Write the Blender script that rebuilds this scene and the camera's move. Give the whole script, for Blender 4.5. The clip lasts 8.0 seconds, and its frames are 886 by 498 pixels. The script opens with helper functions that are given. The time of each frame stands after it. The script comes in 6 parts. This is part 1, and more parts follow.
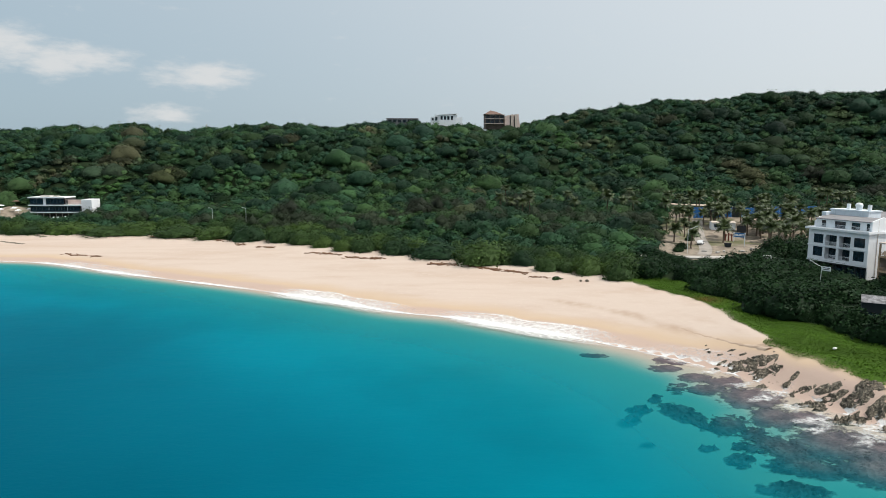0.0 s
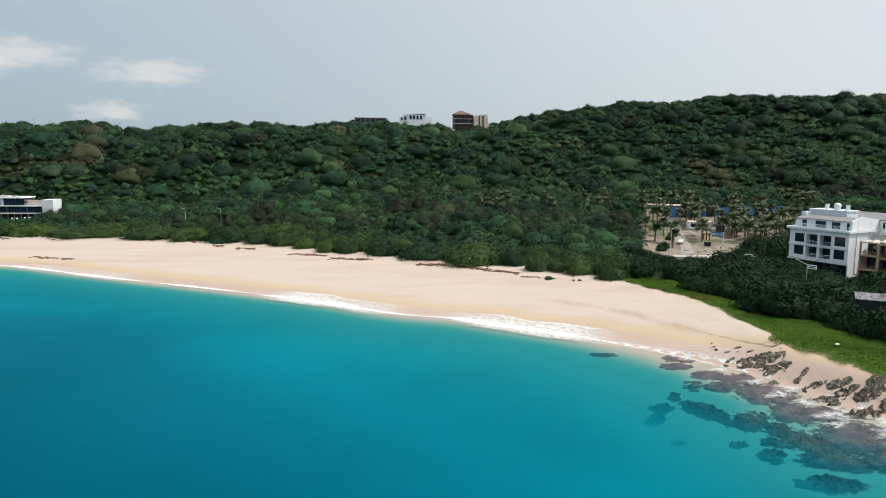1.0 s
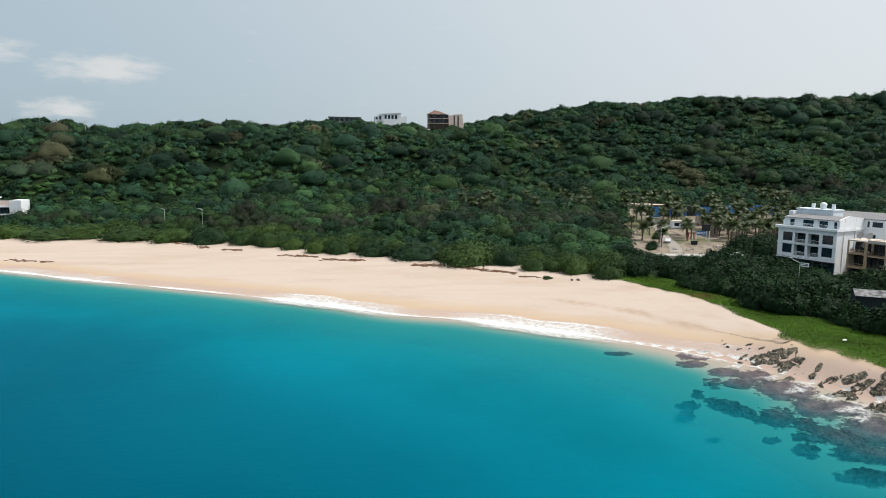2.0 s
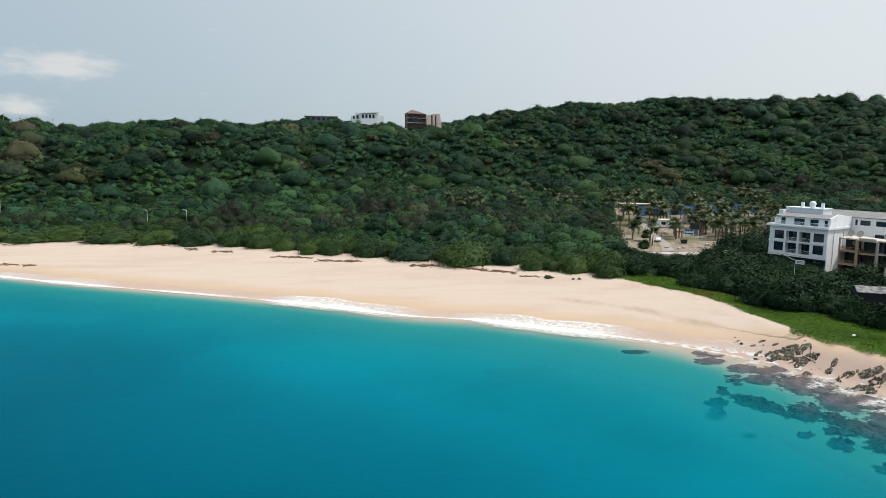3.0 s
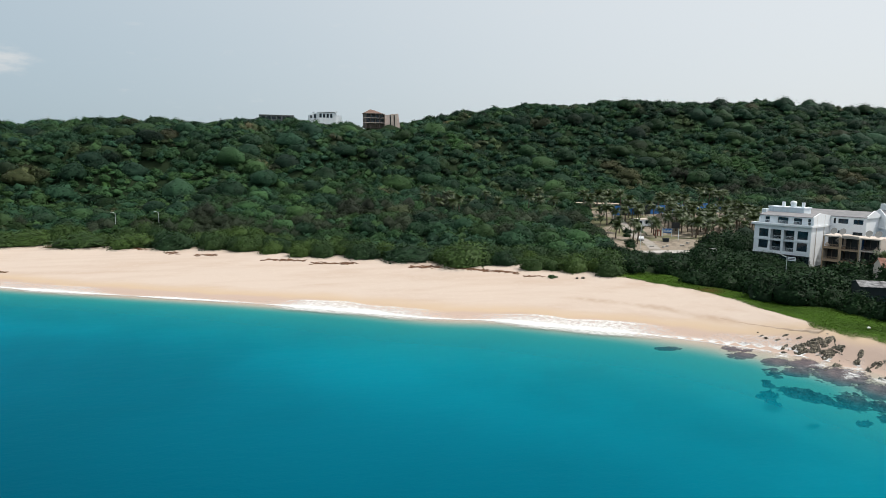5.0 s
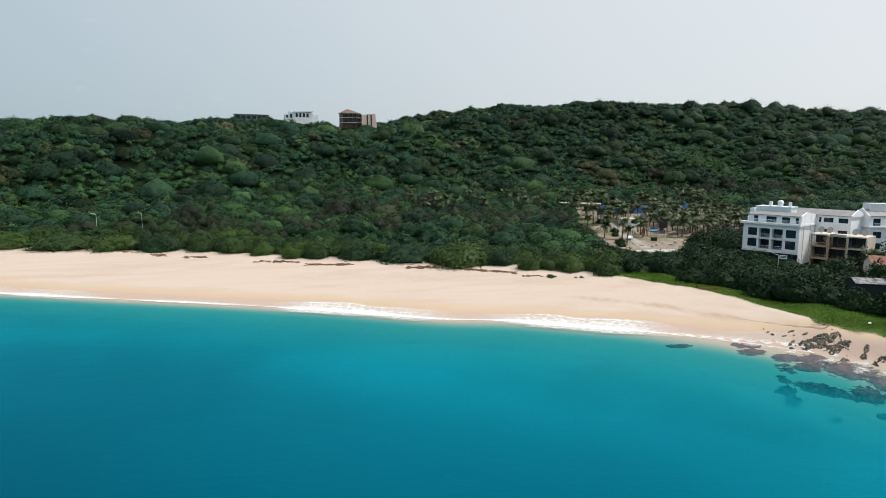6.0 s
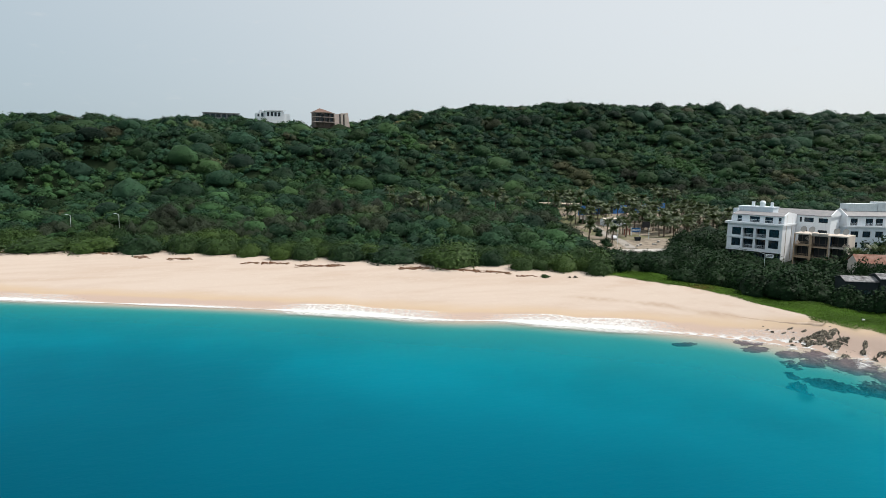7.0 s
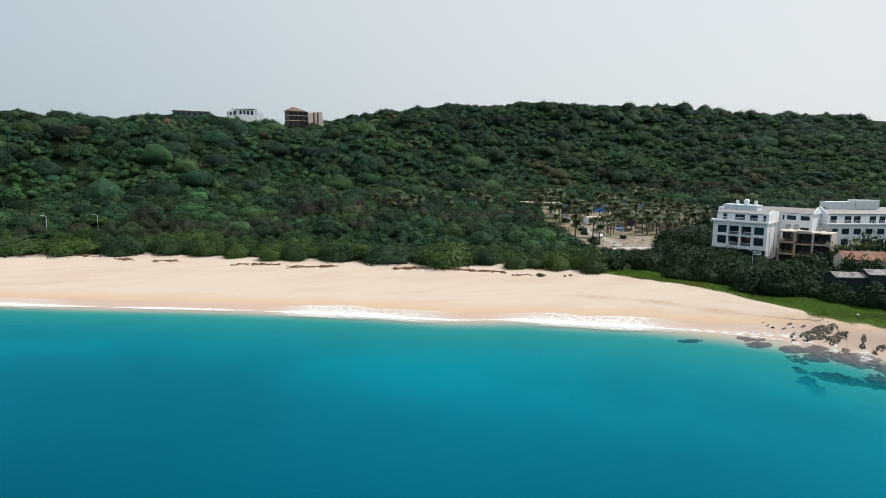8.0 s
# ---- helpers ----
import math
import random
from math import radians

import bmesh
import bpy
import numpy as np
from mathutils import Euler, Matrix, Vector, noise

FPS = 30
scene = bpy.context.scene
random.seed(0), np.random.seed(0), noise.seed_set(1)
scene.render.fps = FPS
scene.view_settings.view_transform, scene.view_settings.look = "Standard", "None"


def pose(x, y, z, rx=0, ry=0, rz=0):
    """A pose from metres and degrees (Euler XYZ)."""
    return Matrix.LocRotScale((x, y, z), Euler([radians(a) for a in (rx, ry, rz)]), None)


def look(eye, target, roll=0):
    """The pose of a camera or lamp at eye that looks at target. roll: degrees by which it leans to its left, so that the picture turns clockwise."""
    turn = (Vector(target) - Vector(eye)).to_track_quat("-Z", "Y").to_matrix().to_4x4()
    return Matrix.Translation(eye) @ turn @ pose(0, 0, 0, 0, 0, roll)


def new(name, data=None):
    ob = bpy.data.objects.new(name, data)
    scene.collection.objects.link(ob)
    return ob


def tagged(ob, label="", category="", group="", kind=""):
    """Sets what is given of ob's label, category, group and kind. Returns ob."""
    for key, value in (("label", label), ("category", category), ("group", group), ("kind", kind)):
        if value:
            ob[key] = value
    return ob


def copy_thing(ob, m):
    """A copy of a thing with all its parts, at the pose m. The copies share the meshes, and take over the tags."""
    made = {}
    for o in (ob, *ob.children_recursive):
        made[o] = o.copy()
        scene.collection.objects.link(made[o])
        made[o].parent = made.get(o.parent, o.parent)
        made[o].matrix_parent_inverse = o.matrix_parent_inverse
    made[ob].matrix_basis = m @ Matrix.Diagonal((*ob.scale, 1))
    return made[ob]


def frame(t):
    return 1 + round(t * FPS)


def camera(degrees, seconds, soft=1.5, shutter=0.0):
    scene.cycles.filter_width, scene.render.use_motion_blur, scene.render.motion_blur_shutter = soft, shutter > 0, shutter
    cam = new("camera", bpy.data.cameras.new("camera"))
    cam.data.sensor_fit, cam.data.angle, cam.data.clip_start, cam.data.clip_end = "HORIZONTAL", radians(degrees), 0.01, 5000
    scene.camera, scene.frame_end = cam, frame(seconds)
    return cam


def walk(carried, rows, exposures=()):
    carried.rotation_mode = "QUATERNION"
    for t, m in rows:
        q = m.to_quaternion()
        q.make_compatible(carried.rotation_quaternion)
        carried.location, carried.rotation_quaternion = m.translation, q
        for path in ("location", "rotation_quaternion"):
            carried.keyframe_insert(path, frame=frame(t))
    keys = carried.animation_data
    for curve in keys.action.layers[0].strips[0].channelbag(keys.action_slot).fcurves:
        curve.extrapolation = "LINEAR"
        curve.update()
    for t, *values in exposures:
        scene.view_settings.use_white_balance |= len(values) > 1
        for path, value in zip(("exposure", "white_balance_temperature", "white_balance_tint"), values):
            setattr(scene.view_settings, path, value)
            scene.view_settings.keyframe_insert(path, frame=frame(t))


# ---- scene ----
cam = camera(67.7, 8.0, soft=0.65)
PATH = [
    (0, (-2.592, 0.306, 35.146), (-2.555, 2.288, 34.879), 0.2),
    (0.5, (-7.537, 0.885, 35.181), (-7.428, 2.864, 34.914), 0.3),
    (1, (-12.491, 1.583, 35.238), (-12.323, 3.557, 34.971), 0.4),
    (1.5, (-17.383, 2.364, 35.303), (-17.160, 4.334, 35.036), 0.5),
    (2, (-22.228, 3.263, 35.348), (-21.948, 5.225, 35.080), 0.5),
    (3.5, (-36.925, 6.522, 35.483), (-36.495, 8.457, 35.214), 0.5),
    (4, (-41.696, 7.807, 35.49), (-41.220, 9.731, 35.221), 0.5),
    (4.5, (-46.356, 9.335, 35.473), (-45.829, 11.246, 35.205), 0.6),
    (6, (-59.985, 14.284, 35.322), (-59.308, 16.148, 35.057), 0.7),
    (6.5, (-64.244, 16.257, 35.272), (-63.514, 18.100, 35.008), 0.8),
    (7, (-68.357, 18.43, 35.221), (-67.572, 20.251, 34.958), 0.9),
    (7.5, (-72.366, 20.614, 35.174), (-71.530, 22.412, 34.911), 0.9),
    (8, (-76.342, 22.821, 35.158), (-75.458, 24.595, 34.894), 0.9),
]
walk(cam, [(t, look(eye, target, roll)) for t, eye, target, roll in PATH])

# ---------------------------------------------------------------- light: hazy sky, high sun from the right
SUN_EL, SUN_AZ = radians(56), radians(98)
sun_dir = Vector((math.cos(SUN_EL) * math.sin(SUN_AZ), math.cos(SUN_EL) * math.cos(SUN_AZ), math.sin(SUN_EL)))
sun_data = bpy.data.lights.new("sun", "SUN")
sun_data.energy, sun_data.angle, sun_data.color = 3.7, radians(0.6), (1.0, 0.955, 0.89)
sun = new("sun", sun_data)
sun.matrix_world = look(sun_dir * 500, (0, 0, 0))


def make_world():
    w = bpy.data.worlds.new("sky")
    scene.world = w
    w.use_nodes = True
    n, k = w.node_tree.nodes, w.node_tree.links
    n.clear()
    out, bg, sky = n.new("ShaderNodeOutputWorld"), n.new("ShaderNodeBackground"), n.new("ShaderNodeTexSky")
    sky.sky_type, sky.sun_disc, sky.sun_elevation, sky.sun_rotation = "NISHITA", False, SUN_EL, SUN_AZ
    sky.dust_density, sky.air_density, sky.ozone_density = 3.0, 1.0, 1.5
    scaled = n.new("ShaderNodeVectorMath")
    scaled.operation = "SCALE"
    scaled.inputs["Scale"].default_value = 0.07
    k.new(sky.outputs[0], scaled.inputs[0])
    # thin haze over the whole sky
    haze = n.new("ShaderNodeMixRGB")
    haze.inputs[0].default_value = 0.75
    haze.inputs[2].default_value = (0.53, 0.60, 0.645, 1)
    k.new(scaled.outputs[0], haze.inputs[1])
    # the haze is brighter towards the sun
    toward = n.new("ShaderNodeVectorMath")
    toward.operation = "DOT_PRODUCT"
    toward.inputs[1].default_value = sun_dir
    glow = n.new("ShaderNodeMixRGB")
    glow.inputs[1].default_value, glow.inputs[2].default_value = (0.435, 0.575, 0.67, 1), (0.94, 0.98, 1.0, 1)
    k.new(glow.outputs[0], haze.inputs[2])
    # a bank of small cumulus low over the left-hand hills
    co, sep = n.new("ShaderNodeTexCoord"), n.new("ShaderNodeSeparateXYZ")
    k.new(co.outputs["Generated"], sep.inputs[0])
    k.new(co.outputs["Generated"], toward.inputs[0])
    flat = n.new("ShaderNodeMapping")
    flat.inputs["Scale"].default_value = (1.0, 1.0, 3.0)
    flat.inputs["Location"].default_value = (0.37, 0.1, 0.0)
    k.new(co.outputs["Generated"], flat.inputs[0])
    puff = n.new("ShaderNodeTexNoise")
    puff.inputs["Scale"].default_value, puff.inputs["Detail"].default_value, puff.inputs["Roughness"].default_value = 24.0, 8.0, 0.58
    k.new(flat.outputs[0], puff.inputs[0])

    def ramp(src, lo, hi, a=0.0, b=1.0):
        m = n.new("ShaderNodeMapRange")
        m.interpolation_type = "SMOOTHSTEP"
        for i, v in enumerate((lo, hi, a, b)):
            m.inputs[1 + i].default_value = v
        k.new(src, m.inputs[0])
        return m.outputs[0]

    def mul(a, b):
        m = n.new("ShaderNodeMath")
        m.operation = "MULTIPLY"
        k.new(a, m.inputs[0])
        k.new(b, m.inputs[1])
        return m.outputs[0]
    k.new(ramp(toward.outputs["Value"], -0.45, 0.68), glow.inputs[0])
    # each cloud: a flat patch of sky, broken up by the noise
    body = None
    for cx, cy, cz, wide, tall in ((-0.5149, 0.8461, 0.1380, 0.0420, 0.0340), (-0.4465, 0.8855, 0.1288, 0.0640, 0.0220), (-0.3143, 0.9423, 0.1153, 0.0790, 0.0210), (-0.3658, 0.9286, 0.0628, 0.0500, 0.0150), (-0.4784, 0.8702, 0.1180, 0.0520, 0.0190)):
        off = n.new("ShaderNodeVectorMath")
        off.operation = "SUBTRACT"
        off.inputs[1].default_value = (cx, cy, cz)
        k.new(co.outputs["Generated"], off.inputs[0])
        fit = n.new("ShaderNodeVectorMath")
        fit.operation = "MULTIPLY"
        fit.inputs[1].default_value = (1 / wide, 1 / wide, 1 / tall)
        k.new(off.outputs[0], fit.inputs[0])
        far = n.new("ShaderNodeVectorMath")
        far.operation = "LENGTH"
        k.new(fit.outputs[0], far.inputs[0])
        here = ramp(far.outputs["Value"], 1.5, 0.0)
        if body is None:
            body = here
        else:
            most = n.new("ShaderNodeMath")
            most.operation = "MAXIMUM"
            k.new(body, most.inputs[0])
            k.new(here, most.inputs[1])
            body = most.outputs[0]
    both = n.new("ShaderNodeMath")
    both.operation = "ADD"
    k.new(body, both.inputs[0])
    strong = n.new("ShaderNodeMath")
    strong.operation = "MULTIPLY"
    strong.inputs[1].default_value = 1.7
    k.new(puff.outputs[0], strong.inputs[0])
    k.new(strong.outputs[0], both.inputs[1])
    fac = ramp(both.outputs[0], 1.0, 1.9, 0.0, 0.85)
    soft = n.new("ShaderNodeMixRGB")
    soft.inputs[2].default_value = (0.72, 0.73, 0.73, 1)
    k.new(fac, soft.inputs[0])
    k.new(haze.outputs[0], soft.inputs[1])
    k.new(soft.outputs[0], bg.inputs[0])
    bg.inputs[1].default_value = 1.0
    k.new(bg.outputs[0], out.inputs[0])


make_world()


# ---------------------------------------------------------------- materials
def material(name):
    m = bpy.data.materials.new(name)
    m.use_nodes = True
    t = m.node_tree
    return m, t.nodes, t.links, t.nodes["Principled BSDF"]


def noise_node(n, k, scale, detail=4, rough=0.55, co=None):
    t = n.new("ShaderNodeTexNoise")
    t.inputs["Scale"].default_value, t.inputs["Detail"].default_value, t.inputs["Roughness"].default_value = scale, detail, rough
    if co is not None:
        k.new(co, t.inputs["Vector"])
    return t


def mix_node(n, k, a, b, fac, kind="MIX"):
    m = n.new("ShaderNodeMixRGB")
    m.blend_type = kind
    for i, v in ((0, fac), (1, a), (2, b)):
        if isinstance(v, (int, float)):
            m.inputs[i].default_value = v
        elif isinstance(v, tuple):
            m.inputs[i].default_value = (*v[:3], 1)
        else:
            k.new(v, m.inputs[i])
    return m.outputs[0]


def ramp_node(n, k, src, lo, hi, a=0.0, b=1.0):
    m = n.new("ShaderNodeMapRange")
    m.interpolation_type = "SMOOTHSTEP"
    for i, v in enumerate((lo, hi, a, b)):
        m.inputs[1 + i].default_value = v
    k.new(src, m.inputs[0])
    return m.outputs[0]


def bump_node(n, k, src, strength, dist, base=None):
    b = n.new("ShaderNodeBump")
    b.inputs["Strength"].default_value, b.inputs["Distance"].default_value = strength, dist
    k.new(src, b.inputs["Height"])
    if base is not None:
        k.new(base, b.inputs["Normal"])
    return b.outputs[0]


def attr_node(n, name):
    a = n.new("ShaderNodeAttribute")
    a.attribute_name = name
    return a


def plain(name, c1, c2, scale=1.5, rough=0.7, bump=0.15, metal=0.0, fine=18.0, dirt=None, spec=0.4):
    """A surface with stains, grain and slight relief."""
    m, n, k, p = material(name)
    co = n.new("ShaderNodeTexCoord").outputs["Object"]
    big, small = noise_node(n, k, scale, 5, 0.6, co), noise_node(n, k, fine, 3, 0.6, co)
    c = mix_node(n, k, c1, c2, ramp_node(n, k, big.outputs[0], 0.35, 0.68))
    c = mix_node(n, k, c, tuple(v * 0.75 for v in c1), ramp_node(n, k, small.outputs[0], 0.5, 0.8, 0, 0.5))
    if dirt:
        streak = n.new("ShaderNodeMapping")
        streak.inputs["Scale"].default_value = (1.6, 1.6, 0.12)
        k.new(co, streak.inputs[0])
        s = noise_node(n, k, 1.4, 5, 0.65, streak.outputs[0])
        c = mix_node(n, k, c, dirt, ramp_node(n, k, s.outputs[0], 0.52, 0.75, 0, 0.6))
    k.new(c, p.inputs["Base Color"])
    p.inputs["Roughness"].default_value, p.inputs["Metallic"].default_value = rough, metal
    p.inputs["Specular IOR Level"].default_value = spec
    k.new(bump_node(n, k, small.outputs[0], bump, 0.05), p.inputs["Normal"])
    return m


def foliage(name, base, spread, through_light=0.25, rough=0.6, tinted=False, gloss=0.14, mottle=0.9):
    """Leaves: colour varies leaf by leaf and plant by plant; a little light comes through."""
    m, n, k, p = material(name)
    isl = n.new("ShaderNodeNewGeometry").outputs["Random Per Island"]
    if tinted:
        c = attr_node(n, "tint").outputs["Color"]
    else:
        rnd = n.new("ShaderNodeObjectInfo").outputs["Random"]
        c = mix_node(n, k, base, spread, rnd)
    c = mix_node(n, k, c, (0.5, 0.54, 0.52), ramp_node(n, k, isl, 0.0, 0.6, mottle, 0.0), "MULTIPLY")
    c = mix_node(n, k, c, (0.10, 0.17, 0.075), ramp_node(n, k, isl, 0.8, 1.0, 0.0, 0.16 * mottle))
    co = n.new("ShaderNodeTexCoord").outputs["Object"]
    sprays = n.new("ShaderNodeTexVoronoi")
    sprays.inputs["Scale"].default_value = 1.9
    k.new(co, sprays.inputs["Vector"])
    tuft = noise_node(n, k, 0.9, 4, 0.7, co)
    c = mix_node(n, k, c, (0.68, 0.72, 0.66), ramp_node(n, k, tuft.outputs[0], 0.5, 0.72), "MULTIPLY")
    nrm = bump_node(n, k, sprays.outputs["Distance"], -0.9, 0.6)
    k.new(bump_node(n, k, tuft.outputs[0], 0.6, 0.7, nrm), p.inputs["Normal"])
    k.new(c, p.inputs["Base Color"])
    p.inputs["Roughness"].default_value, p.inputs["Specular IOR Level"].default_value = rough, gloss
    tr = n.new("ShaderNodeBsdfTranslucent")
    k.new(c, tr.inputs[0])
    mx = n.new("ShaderNodeMixShader")
    mx.inputs[0].default_value = through_light
    k.new(p.outputs[0], mx.inputs[1])
    k.new(tr.outputs[0], mx.inputs[2])
    k.new(mx.outputs[0], n["Material Output"].inputs[0])
    return m


def ground_material():
    m, n, k, p = material("sand_and_soil")
    co = n.new("ShaderNodeTexCoord").outputs["Object"]
    big, mid, fine = noise_node(n, k, 0.06, 6, 0.6, co), noise_node(n, k, 0.5, 5, 0.6, co), noise_node(n, k, 6, 4, 0.7, co)
    along = n.new("ShaderNodeMapping")
    along.inputs["Rotation"].default_value, along.inputs["Scale"].default_value = (0, 0, radians(34)), (0.012, 0.085, 1)
    k.new(co, along.inputs[0])
    bands = noise_node(n, k, 1.0, 5, 0.55, along.outputs[0])
    sand = mix_node(n, k, (0.525, 0.435, 0.368), (0.475, 0.375, 0.305), ramp_node(n, k, bands.outputs[0], 0.42, 0.7))
    sand = mix_node(n, k, sand, (0.55, 0.47, 0.398), ramp_node(n, k, mid.outputs[0], 0.52, 0.75, 0, 0.5))
    # the swash keeps the lowest sand wet
    wob = n.new("ShaderNodeMath")
    wob.operation = "MULTIPLY_ADD"
    wob.inputs[1].default_value, wob.inputs[2].default_value = 9.0, -4.5
    k.new(big.outputs[0], wob.inputs[0])
    dist = n.new("ShaderNodeMath")
    dist.operation = "ADD"
    k.new(attr_node(n, "shore").outputs["Fac"], dist.inputs[0])
    k.new(wob.outputs[0], dist.inputs[1])
    damp, wet = ramp_node(n, k, dist.outputs[0], 15.0, 6.0), ramp_node(n, k, dist.outputs[0], 7.6, 4.2)
    sand = mix_node(n, k, sand, (0.36, 0.26, 0.185), ramp_node(n, k, attr_node(n, "streak").outputs["Fac"], 0.1, 1.0, 0, 0.62))
    sand = mix_node(n, k, sand, (0.50, 0.38, 0.27), damp)
    sand = mix_node(n, k, sand, (0.455, 0.345, 0.285), wet)
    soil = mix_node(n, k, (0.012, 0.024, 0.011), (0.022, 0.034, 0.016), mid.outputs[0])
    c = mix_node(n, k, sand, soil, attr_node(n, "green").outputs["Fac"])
    turf = mix_node(n, k, (0.060, 0.115, 0.018), (0.045, 0.085, 0.016), mid.outputs[0])
    c = mix_node(n, k, c, turf, attr_node(n, "turf").outputs["Fac"])
    mown = mix_node(n, k, (0.065, 0.095, 0.034), (0.20, 0.145, 0.085), ramp_node(n, k, big.outputs[0], 0.45, 0.6))
    c = mix_node(n, k, c, mown, attr_node(n, "field").outputs["Fac"])
    paved = mix_node(n, k, (0.29, 0.245, 0.195), (0.19, 0.16, 0.125), ramp_node(n, k, mid.outputs[0], 0.4, 0.65))
    paved = mix_node(n, k, paved, (0.11, 0.12, 0.055), ramp_node(n, k, big.outputs[0], 0.52, 0.62, 0, 0.8))
    c = mix_node(n, k, c, paved, attr_node(n, "plaza").outputs["Fac"])
    k.new(c, p.inputs["Base Color"])
    r = n.new("ShaderNodeMapRange")
    r.inputs[3].default_value, r.inputs[4].default_value = 0.9, 0.6
    k.new(wet, r.inputs[0])
    k.new(r.outputs[0], p.inputs["Roughness"])
    p.inputs["Specular IOR Level"].default_value = 0.06
    nrm = bump_node(n, k, mid.outputs[0], 0.25, 0.3)
    k.new(bump_node(n, k, fine.outputs[0], 0.3, 0.06, nrm), p.inputs["Normal"])
    return m


def water_material():
    """Clear over the sand in the shallows, its own blue-green body where it is deep."""
    m, n, k, p = material("sea_water")
    co = n.new("ShaderNodeTexCoord").outputs["Object"]
    deep = attr_node(n, "deep").outputs["Fac"]
    patch = noise_node(n, k, 0.018, 4, 0.5, co)
    c = mix_node(n, k, (0.0, 0.24, 0.312), (0.0, 0.116, 0.178), ramp_node(n, k, deep, 0.6, 4.0))
    c = mix_node(n, k, c, (0.0, 0.048, 0.085), ramp_node(n, k, deep, 2.6, 7.2))
    c = mix_node(n, k, c, (0.0, 0.048, 0.074), ramp_node(n, k, patch.outputs[0], 0.4, 0.7, 0, 0.35))
    k.new(c, p.inputs["Base Color"])
    p.inputs["Roughness"].default_value, p.inputs["IOR"].default_value = 0.42, 1.33
    p.inputs["Specular IOR Level"].default_value = 0.010
    chop = n.new("ShaderNodeMapping")
    chop.inputs["Rotation"].default_value, chop.inputs["Scale"].default_value = (0, 0, radians(25)), (0.5, 1.0, 1)
    k.new(co, chop.inputs[0])
    w1, w2 = noise_node(n, k, 0.35, 5, 0.6, chop.outputs[0]), noise_node(n, k, 2.2, 4, 0.6, chop.outputs[0])
    nrm = bump_node(n, k, w1.outputs[0], 0.22, 0.6)
    k.new(bump_node(n, k, w2.outputs[0], 0.25, 0.10, nrm), p.inputs["Normal"])
    clear = n.new("ShaderNodeBsdfTransparent")
    k.new(mix_node(n, k, (0.97, 0.99, 0.98), (0.24, 0.77, 0.83), ramp_node(n, k, deep, 0.0, 0.65)), clear.inputs[0])
    mx = n.new("ShaderNodeMixShader")
    k.new(ramp_node(n, k, deep, 0.05, 2.8, 0.03, 1.0), mx.inputs[0])
    k.new(clear.outputs[0], mx.inputs[1])
    k.new(p.outputs[0], mx.inputs[2])
    k.new(mx.outputs[0], n["Material Output"].inputs[0])
    return m


GROUND, WATER = ground_material(), water_material()
WOODS = foliage("woodland_leaves", None, None, 0.2, tinted=True, mottle=0.55, gloss=0.07)
DOME = foliage("bright_shrub_leaves", (0.076, 0.134, 0.030), (0.020, 0.054, 0.023), mottle=0.5)
BROAD = foliage("dark_broad_leaves", (0.009, 0.031, 0.010), (0.016, 0.046, 0.014), 0.1, 0.5, gloss=0.07, mottle=1.0)
FROND = foliage("palm_leaves", (0.092, 0.125, 0.044), (0.055, 0.085, 0.030), 0.25, 0.42, gloss=0.4)
GRASS = foliage("dune_grass_blades", None, None, 0.2, tinted=True, mottle=0.2, gloss=0.05)
BARK = plain("bark", (0.16, 0.12, 0.09), (0.10, 0.075, 0.055), 2.0, 0.9, 0.5)
# ---------------------------------------------------------------- the lie of the land
SHORE = [(-420, 262), (-300, 250), (-220, 238), (-151, 228), (-129, 222), (-104, 207), (-79, 193), (-57, 181), (-41, 171.5),
         (-26, 162), (-11, 151), (3, 145), (14, 137), (24.6, 129.5), (33.5, 122), (41.3, 114.4), (48.0, 106), (52.5, 96),
         (55.3, 89.4), (58.8, 82.5), (66, 70), (80, 48), (104, 15), (140, -40), (200, -150)]
EDGE = [(-420, 330), (-300, 300), (-230, 285), (-180, 274.5), (-165, 279), (-150, 273.6), (-132, 270.5), (-127, 273), (-121, 275.5), (-107, 263.3),
        (-97, 267), (-84, 258.5), (-73, 260), (-65, 252), (-58, 249), (-47, 242.5), (-38.5, 233.5), (-30, 226), (-22, 226), (-17, 218.5), (-9, 212.5),
        (0, 209), (5, 204), (9, 197), (12.3, 194.7), (18, 196.5), (24, 195), (29.5, 196), (34, 187.5), (38, 184), (43, 182), (45.3, 175.7), (47, 169.5),
        (50, 166), (52, 159.5), (55, 153), (57, 147.5), (58, 140.5), (57.6, 130), (57.5, 121.5), (56.6, 115.3), (55, 109.3), (56.3, 103.6), (57.8, 100.6),
        (58.5, 97), (59.8, 92), (61, 88.5), (67, 81), (80, 60), (102, 26), (136, -26), (195, -140)]
LAND_Y = [-200, 60, 150, 176, 198, 225, 246, 278, 308, 352, 387, 422, 440, 500, 560, 720]
RIDGE_X = [-340, -285, -262, -231, -200, -159, -136, -112, -93, -76, -56, -38, -13, 30, 79, 95, 118, 143, 160, 185, 233, 265, 303, 330, 394, 425, 472, 538, 589, 683]
RIDGE_Z = [-0.5, -2.0, -1.0, -1.0, -1.6, -2, 2.4, -2.6, -3, -4, -1, 1.5, 4.5, -1.5, -3, -2.6, -0.7, 2.6, 2.6, 1.6, 0, 0.6, 1.7, 0.6, 1.5, -1.7, -5.8, -2.8, 2, 5]
LAND_Z = [4.0, 4.2, 4.8, 5.6, 6.2, 7.2, 8.8, 11.0, 12.8, 17.0, 30.0, 43.5, 48.0, 58.5, 61.0, 58.0]


